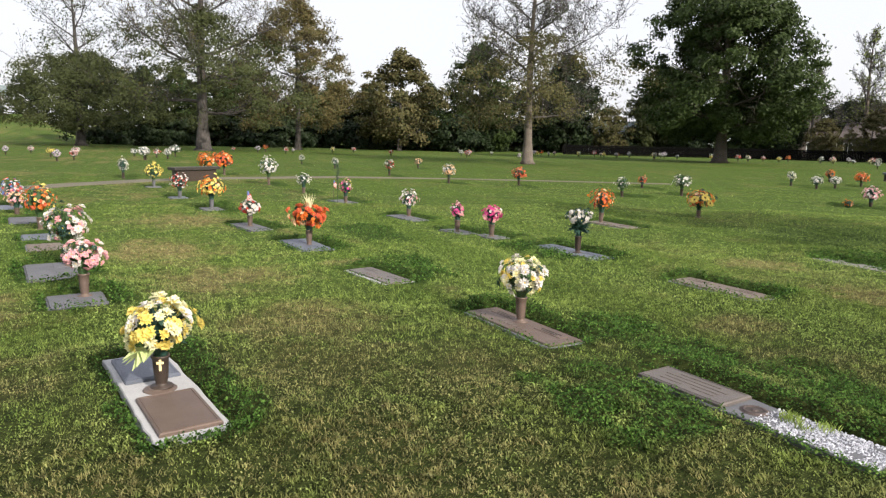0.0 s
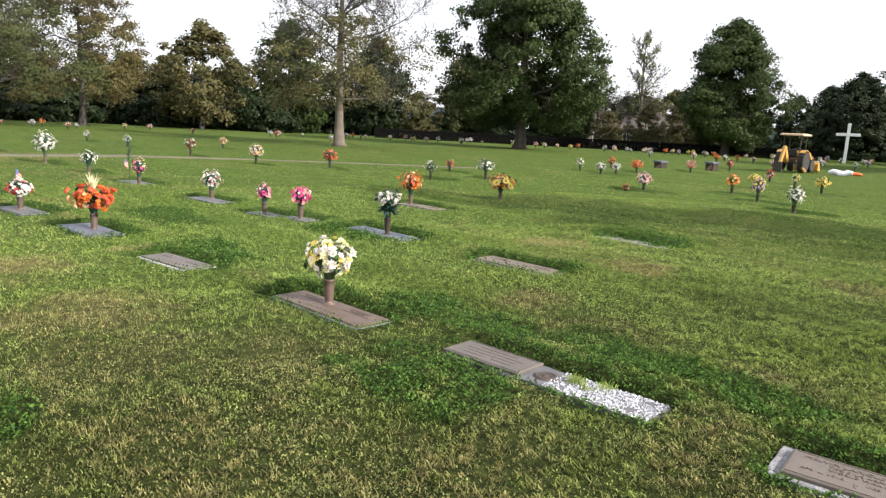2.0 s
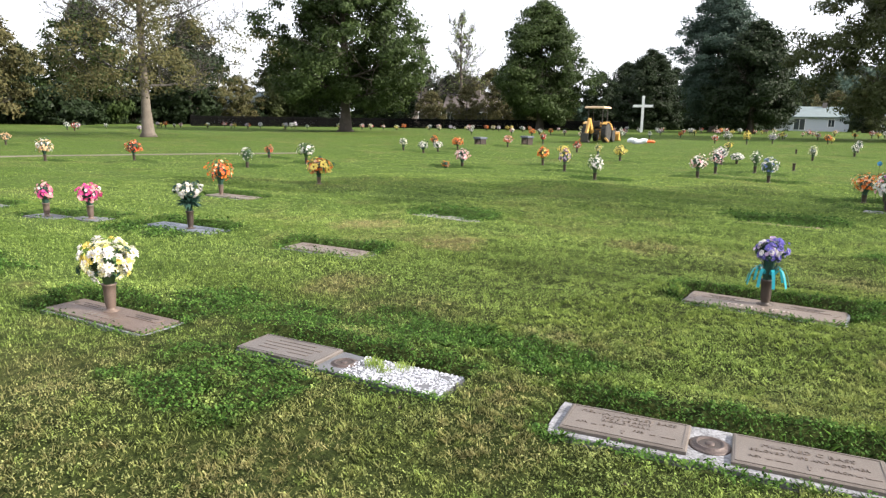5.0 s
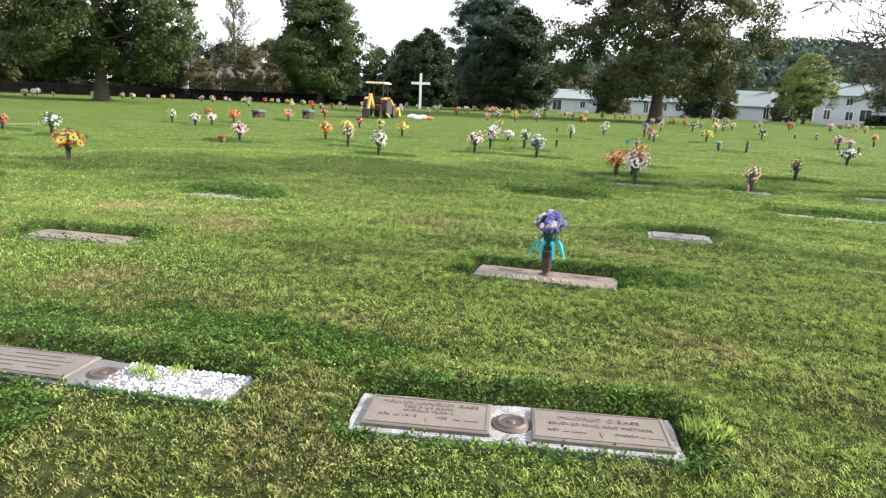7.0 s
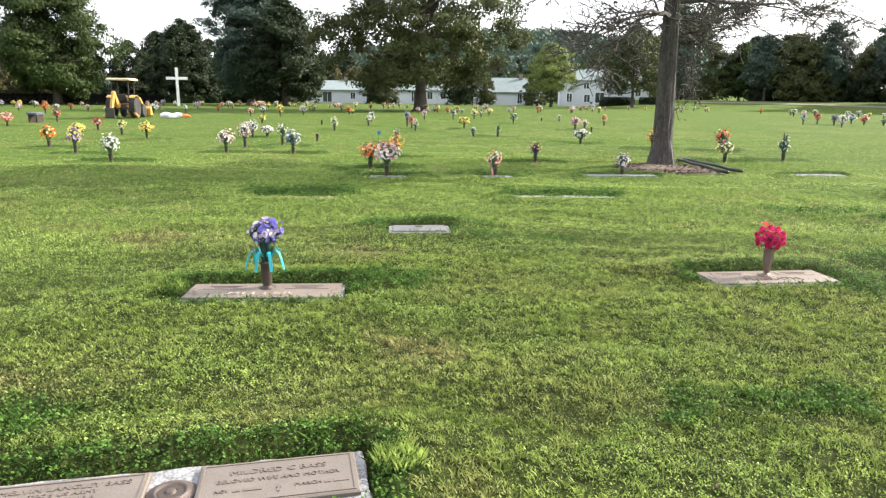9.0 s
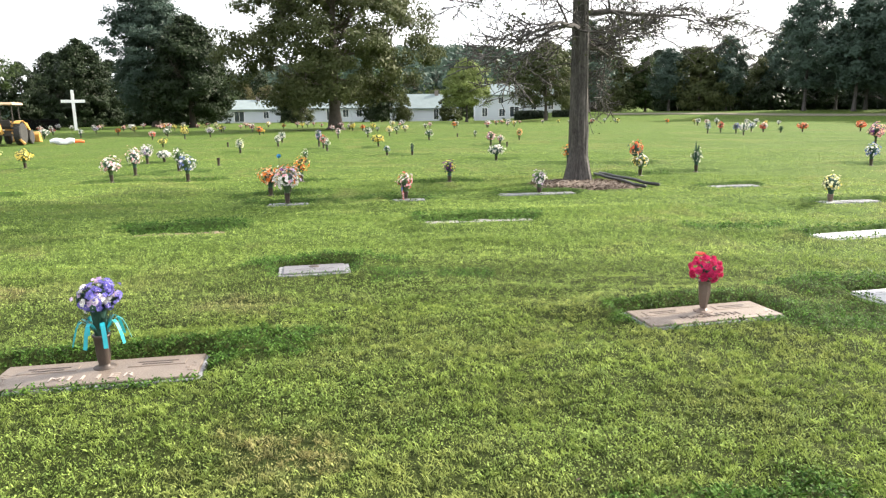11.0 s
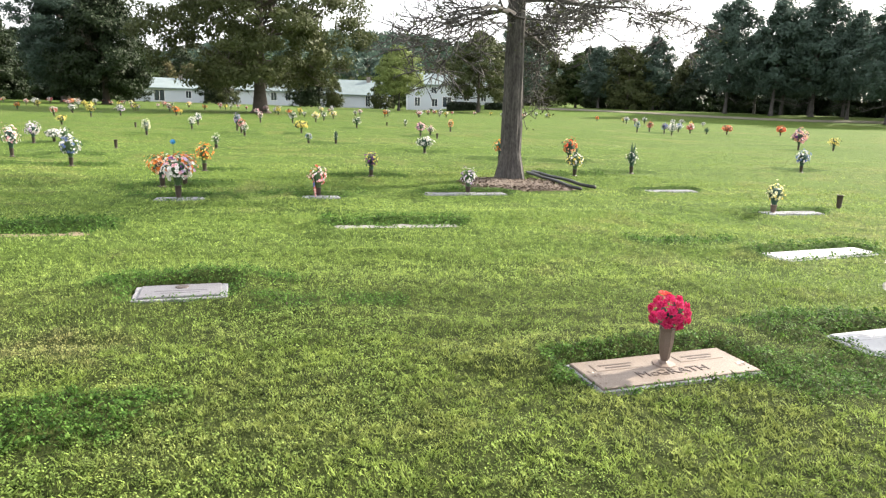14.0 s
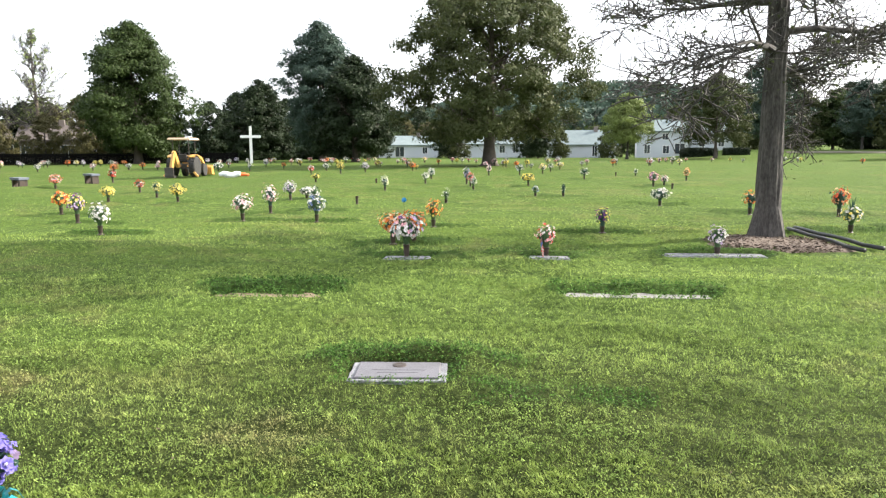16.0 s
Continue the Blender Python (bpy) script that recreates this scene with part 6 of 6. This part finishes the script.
part("chassis", s, STEEL, g)
s = Soup()
s.box((0.55, -0.38, 0.85), (1.95, 0.38, 1.42), 0.12)
part("hood", s, YELLOW, g)
s = Soup()
for k in range(6):
    s.box((1.95, -0.3, 0.92 + 0.075 * k), (1.975, 0.3, 0.96 + 0.075 * k))
part("grille", s, STEEL, g)
s = Soup()
s.box((-0.35, -0.26, 0.95), (0.15, 0.26, 1.08), 0.05)
s.box((-0.42, -0.26, 1.08), (-0.30, 0.26, 1.5), 0.04)
part("seat", s, RUBBER, g)
for x in (-0.62, 0.5):
    for y in (-0.52, 0.52):
        s = Soup()
        s.tube([(x, y, 0.8), (x, y, 2.42)], [0.035, 0.035], 8)
        part("canopy_post", s, STEEL, g)
s = Soup()
s.box((-0.95, -0.72, 2.40), (0.80, 0.72, 2.54), 0.07)
part("canopy", s, TARP_TAN, g, "faded tan canopy roof")
s = Soup()
s.tube([(0.62, 0.0, 1.15), (0.38, 0.0, 1.42)], [0.03, 0.03], 6)
s.lathe([(0.19, -0.015), (0.21, 0), (0.19, 0.015), (0.17, 0)], 16, 0, pose(0.36, 0, 1.44, 0, -45, 0), False)
part("steering_wheel", s, RUBBER, g)
for y in (-0.72, 0.72):
    wheel(g, -0.25, y, 0.66, 0.42)
    wheel(g, 1.65, y * 0.88, 0.42, 0.26)
    s = Soup()
    for k in range(4):
        a0, a1 = radians(40 + 22 * k), radians(40 + 22 * (k + 1))
        q = [(-0.25 + 0.78 * math.cos(a), 0.66 + 0.78 * math.sin(a)) for a in (a0, a1)]
        s.add([(q[0][0], y - 0.17, q[0][1]), (q[1][0], y - 0.17, q[1][1]), (q[1][0], y + 0.17, q[1][1]), (q[0][0], y + 0.17, q[0][1]), (q[0][0], y - 0.17, q[0][1] + 0.03), (q[1][0], y - 0.17, q[1][1] + 0.03), (q[1][0], y + 0.17, q[1][1] + 0.03), (q[0][0], y + 0.17, q[0][1] + 0.03)],
              [(3, 2, 1, 0), (4, 5, 6, 7), (0, 1, 5, 4), (2, 3, 7, 6), (1, 2, 6, 5), (3, 0, 4, 7)])
    part("fender", s, YELLOW, g)
    arm(g, "loader_arm", [(0.55, y * 0.72, 1.35), (1.6, y * 0.72, 1.2), (2.55, y * 0.72, 0.35)], 0.1, 0.2)
s = Soup()
prof = [(2.45, 0.12), (2.45, 0.55), (2.62, 0.72), (2.75, 0.72), (2.66, 0.6), (2.58, 0.5), (2.58, 0.16), (3.15, 0.06), (3.15, 0.03), (2.55, 0.04)]
s.add([(x, -0.88, z) for x, z in prof] + [(x, 0.88, z) for x, z in prof], [(i, (i + 1) % 10, 10 + (i + 1) % 10, 10 + i) for i in range(10)])
for y in (-0.88, 0.85):
    s.add([(2.5, y, 0.1), (3.1, y, 0.05), (2.75, y, 0.7), (2.5, y, 0.6), (2.5, y + 0.03, 0.1), (3.1, y + 0.03, 0.05), (2.75, y + 0.03, 0.7), (2.5, y + 0.03, 0.6)], [(0, 1, 2, 3), (7, 6, 5, 4), (0, 4, 5, 1), (1, 5, 6, 2), (2, 6, 7, 3), (3, 7, 4, 0)])
part("loader_bucket", s, YELLOW, g)
arm(g, "boom", [(-0.75, 0.15, 0.7), (-0.98, 0.22, 1.2), (-1.2, 0.25, 1.62)], 0.2, 0.26)
arm(g, "dipper", [(-1.2, 0.25, 1.58), (-1.6, 0.3, 0.6)], 0.17, 0.22)
s = Soup()
s.box((-2.0, 0.02, 0.0), (-1.6, 0.56, 0.14), 0.04)
s.box((-2.05, 0.02, 0.10), (-1.93, 0.56, 0.66), 0.03)
part("digging_bucket", s, STEEL, g)
for y in (-0.75, 0.75):
    arm(g, "stabiliser", [(-0.72, y * 0.6, 0.75), (-0.85, y * 1.45, 0.08)], 0.1, 0.12)

g = thing("tarp_bundle", "pale tarpaulin bundle with an orange end lying on the grass", "tarp", pose(44.2, 14.5, 0, 0, 0, -68))
s = Soup()
s.tube([(-0.75 + 0.25 * k, 0.05 * math.sin(k * 2.0), 0.14 + 0.05 * math.sin(k * 1.7)) for k in range(6)], [0.10, 0.17, 0.19, 0.16, 0.18, 0.12], 9)
part("tarp", s, TARP, g)
s = Soup()
s.tube([(0.5, 0.05, 0.12), (0.75, 0.02, 0.14), (1.0, 0.0, 0.09)], [0.11, 0.10, 0.07], 8)
part("orange_end", s, ORANGE_TAPE, g, "orange plastic end")

# ---- small things among the flowers ----
for x, y, h in ((24.32, 2.14, 0.24), (13.15, -11.7, 0.24), (32.3, -8.92, 0.30), (45.3, -8.64, 0.25), (36.5, 4.0, 0.2)):
    g = thing("grave_vase", "empty dark bronze grave vase standing on the lawn", "vase", pose(x, y, 0), "empty vases")
    part("vase", vase_mesh("dark", 0.24), None, g)


def flag(x, y, z, h, turn):
    """A small striped stick flag."""
    g = thing("stick_flag", "small striped flag on a thin stick beside the flowers", "flag", pose(x, y, z, 0, 0, turn), "stick flags")
    s = Soup()
    s.tube([(0, 0, -0.05), (0.01, 0, h)], [0.004, 0.003], 6)
    part("stick", s, BARK_PALE, g)
    for k in range(7):
        s = Soup()
        za, zb = h - 0.012 - 0.02 * k, h - 0.012 - 0.02 * (k + 1)
        n = 6
        s.v = [(0.012 + 0.020 * j, 0.012 * math.sin(j * 1.3), zz - 0.018 * j) for zz in (za, zb) for j in range(n)] + [(0.012 + 0.020 * j, 0.012 * math.sin(j * 1.3) + 0.002, zz - 0.018 * j) for zz in (za, zb) for j in range(n)]
        s.f = [(j, j + 1, n + j + 1, n + j) for j in range(n - 1)] + [(2 * n + j, 3 * n + j, 3 * n + j + 1, 2 * n + j + 1) for j in range(n - 1)]
        s.mi = [0] * len(s.f)
        part("stripe", s, PETALS["r"] if k % 2 == 0 else PETALS["w"], g)
    s = Soup()
    s.box((0.012, -0.008, h - 0.085), (0.05, 0.008, h - 0.016))
    part("canton", s, PETALS["b"], g, "blue corner field")


flag(1.80, 10.50, 0.24, 0.38, 35)
flag(14.70, -2.94, 0.02, 0.22, 200)
flag(4.45, 14.9, 0.02, 0.5, 30)
g = thing("feather_spray", "tall pale teal feather spray stuck in the ground", "spray", pose(4.45, 14.5, 0.0))
s = Soup()
frng = random.Random(12)
s.tube([(0, 0, -0.05), (0, 0, 0.9)], [0.006, 0.003], 6)
for k in range(46):
    z = 0.5 + 0.45 * k / 46
    a = frng.uniform(0, 6.28)
    leaf_into(s, (0, 0, z), (0.11 * math.cos(a), 0.11 * math.sin(a), z + 0.06), 0.012, 0)
part("feather", s, LEAF_HAZE_BLUE, g)
g = thing("feather_spray", "dry pampas plumes standing above the coral flowers", "spray", pose(2.36, 8.2, 0.45))
s = Soup()
for k in range(40):
    a, t = frng.uniform(0, 6.28), frng.uniform(0.05, 0.16)
    leaf_into(s, (0, 0, 0), (t * math.cos(a), t * math.sin(a), frng.uniform(0.2, 0.32)), 0.005, 0)
part("plume", s, PETALS["c"], g)

# a tall tuft of grass beside the granite and weeds in the chips
for x, y, n, h, r in ((3.98, -1.70, 300, 0.085, 0.10), (3.55, 1.12, 90, 0.05, 0.07), (3.62, 0.95, 60, 0.045, 0.06), (6.55, 0.32, 160, 0.08, 0.16), (3.5, 1.0, 40, 0.04, 0.05)):
    s = Soup()
    for k in range(n):
        a, q, b, l = frng.uniform(0, 6.28), r * math.sqrt(frng.random()), frng.uniform(0, 6.28), h * frng.uniform(0.6, 1.1)
        px, py = q * math.cos(a), q * math.sin(a)
        dx, dy = math.cos(b), math.sin(b)
        s.add([(px - dy * 0.0016, py + dx * 0.0016, -0.01), (px + dy * 0.0016, py - dx * 0.0016, -0.01), (px + dx * l * 0.25 + dy * 0.001, py + dy * l * 0.25, l * 0.7), (px + dx * l * 0.5, py + dy * l * 0.5, l)], [(0, 1, 2, 3)])
    tagged(new("grass_tuft", s.mesh("grass_tuft", BLADES)), "taller tuft of bright green grass beside a marker", "grass", "grass tufts", "stuff").matrix_basis = pose(x, y, 0.0)

# a blue pinwheel over the orange flowers
g = thing("pinwheel", "small blue plastic pinwheel on a thin stick", "pinwheel", pose(16.05, -0.62, 0, 0, 0, 100))
s = Soup()
s.tube([(0, 0, -0.05), (0, 0, 0.75)], [0.005, 0.004], 6)
part("stick", s, STEEL, g)
s = Soup()
for k in range(6):
    s.add([(0, 0, 0), (0.048, 0.0, 0.008), (0.032, 0.03, 0.02), (0.007, 0.02, 0.008)], [(0, 1, 2, 3)], 0, pose(0, -0.012, 0.75, 90, 0, 0) @ pose(0, 0, 0, 0, 0, 60 * k))
part("wheel", s, PLASTIC_BLUE, g, "blue folded vanes")

# rows of far flowers before the fence and under the far trees, copies of a few
protos = [arrangement(52 + 3.1 * k, 33 - 2.4 * k, 0.62, 0.55, c, "dark") for k, c in enumerate(("w", "pw", "o", "wy", "rw", "lw", "y", "wg"))]
rrng = random.Random(31)
for d0, d1, dist, spread, n in ((24, 62, 76, 3, 58), (62, 88, 66, 7, 14), (88, 104, 52, 10, 12), (6, 26, 84, 9, 36), (10, 34, 60, 8, 12), (-14, 6, 74, 10, 26), (-4, 12, 58, 8, 10), (-22, -12, 86, 5, 14), (-34, -22, 78, 8, 10)):
    for k in range(n):
        x, y = bearing(rrng.uniform(d0, d1), dist + rrng.uniform(-spread, spread))
        if math.hypot(x - 44.3, y - 17.5) < 4:
            continue
        copy_thing(rrng.choice(protos), pose(x, y, 0, 0, 0, rrng.uniform(0, 360)) @ Matrix.Scale(rrng.uniform(0.75, 1.2), 4))

# fallen leaves and straw on the near lawn
s = Soup()
for k in range(170):
    x, y = rrng.uniform(0, 14), rrng.uniform(-9, 9)
    l = rrng.uniform(0.008, 0.019)
    m = pose(x, y, 0.014 + float(relief(np.array([x]), np.array([y]))[0]), rrng.uniform(-30, 30), rrng.uniform(-30, 30), rrng.uniform(0, 360))
    s.add([(-l, 0, 0), (0, -l * 0.45, 0.005), (l, 0, 0), (0, l * 0.45, 0.005)], [(0, 1, 2, 3)], 0, m)
tagged(new("fallen_leaves", s.mesh("fallen_leaves", MULCH)), "scattered dry fallen leaves on the lawn", "leaves", kind="stuff")

grass()
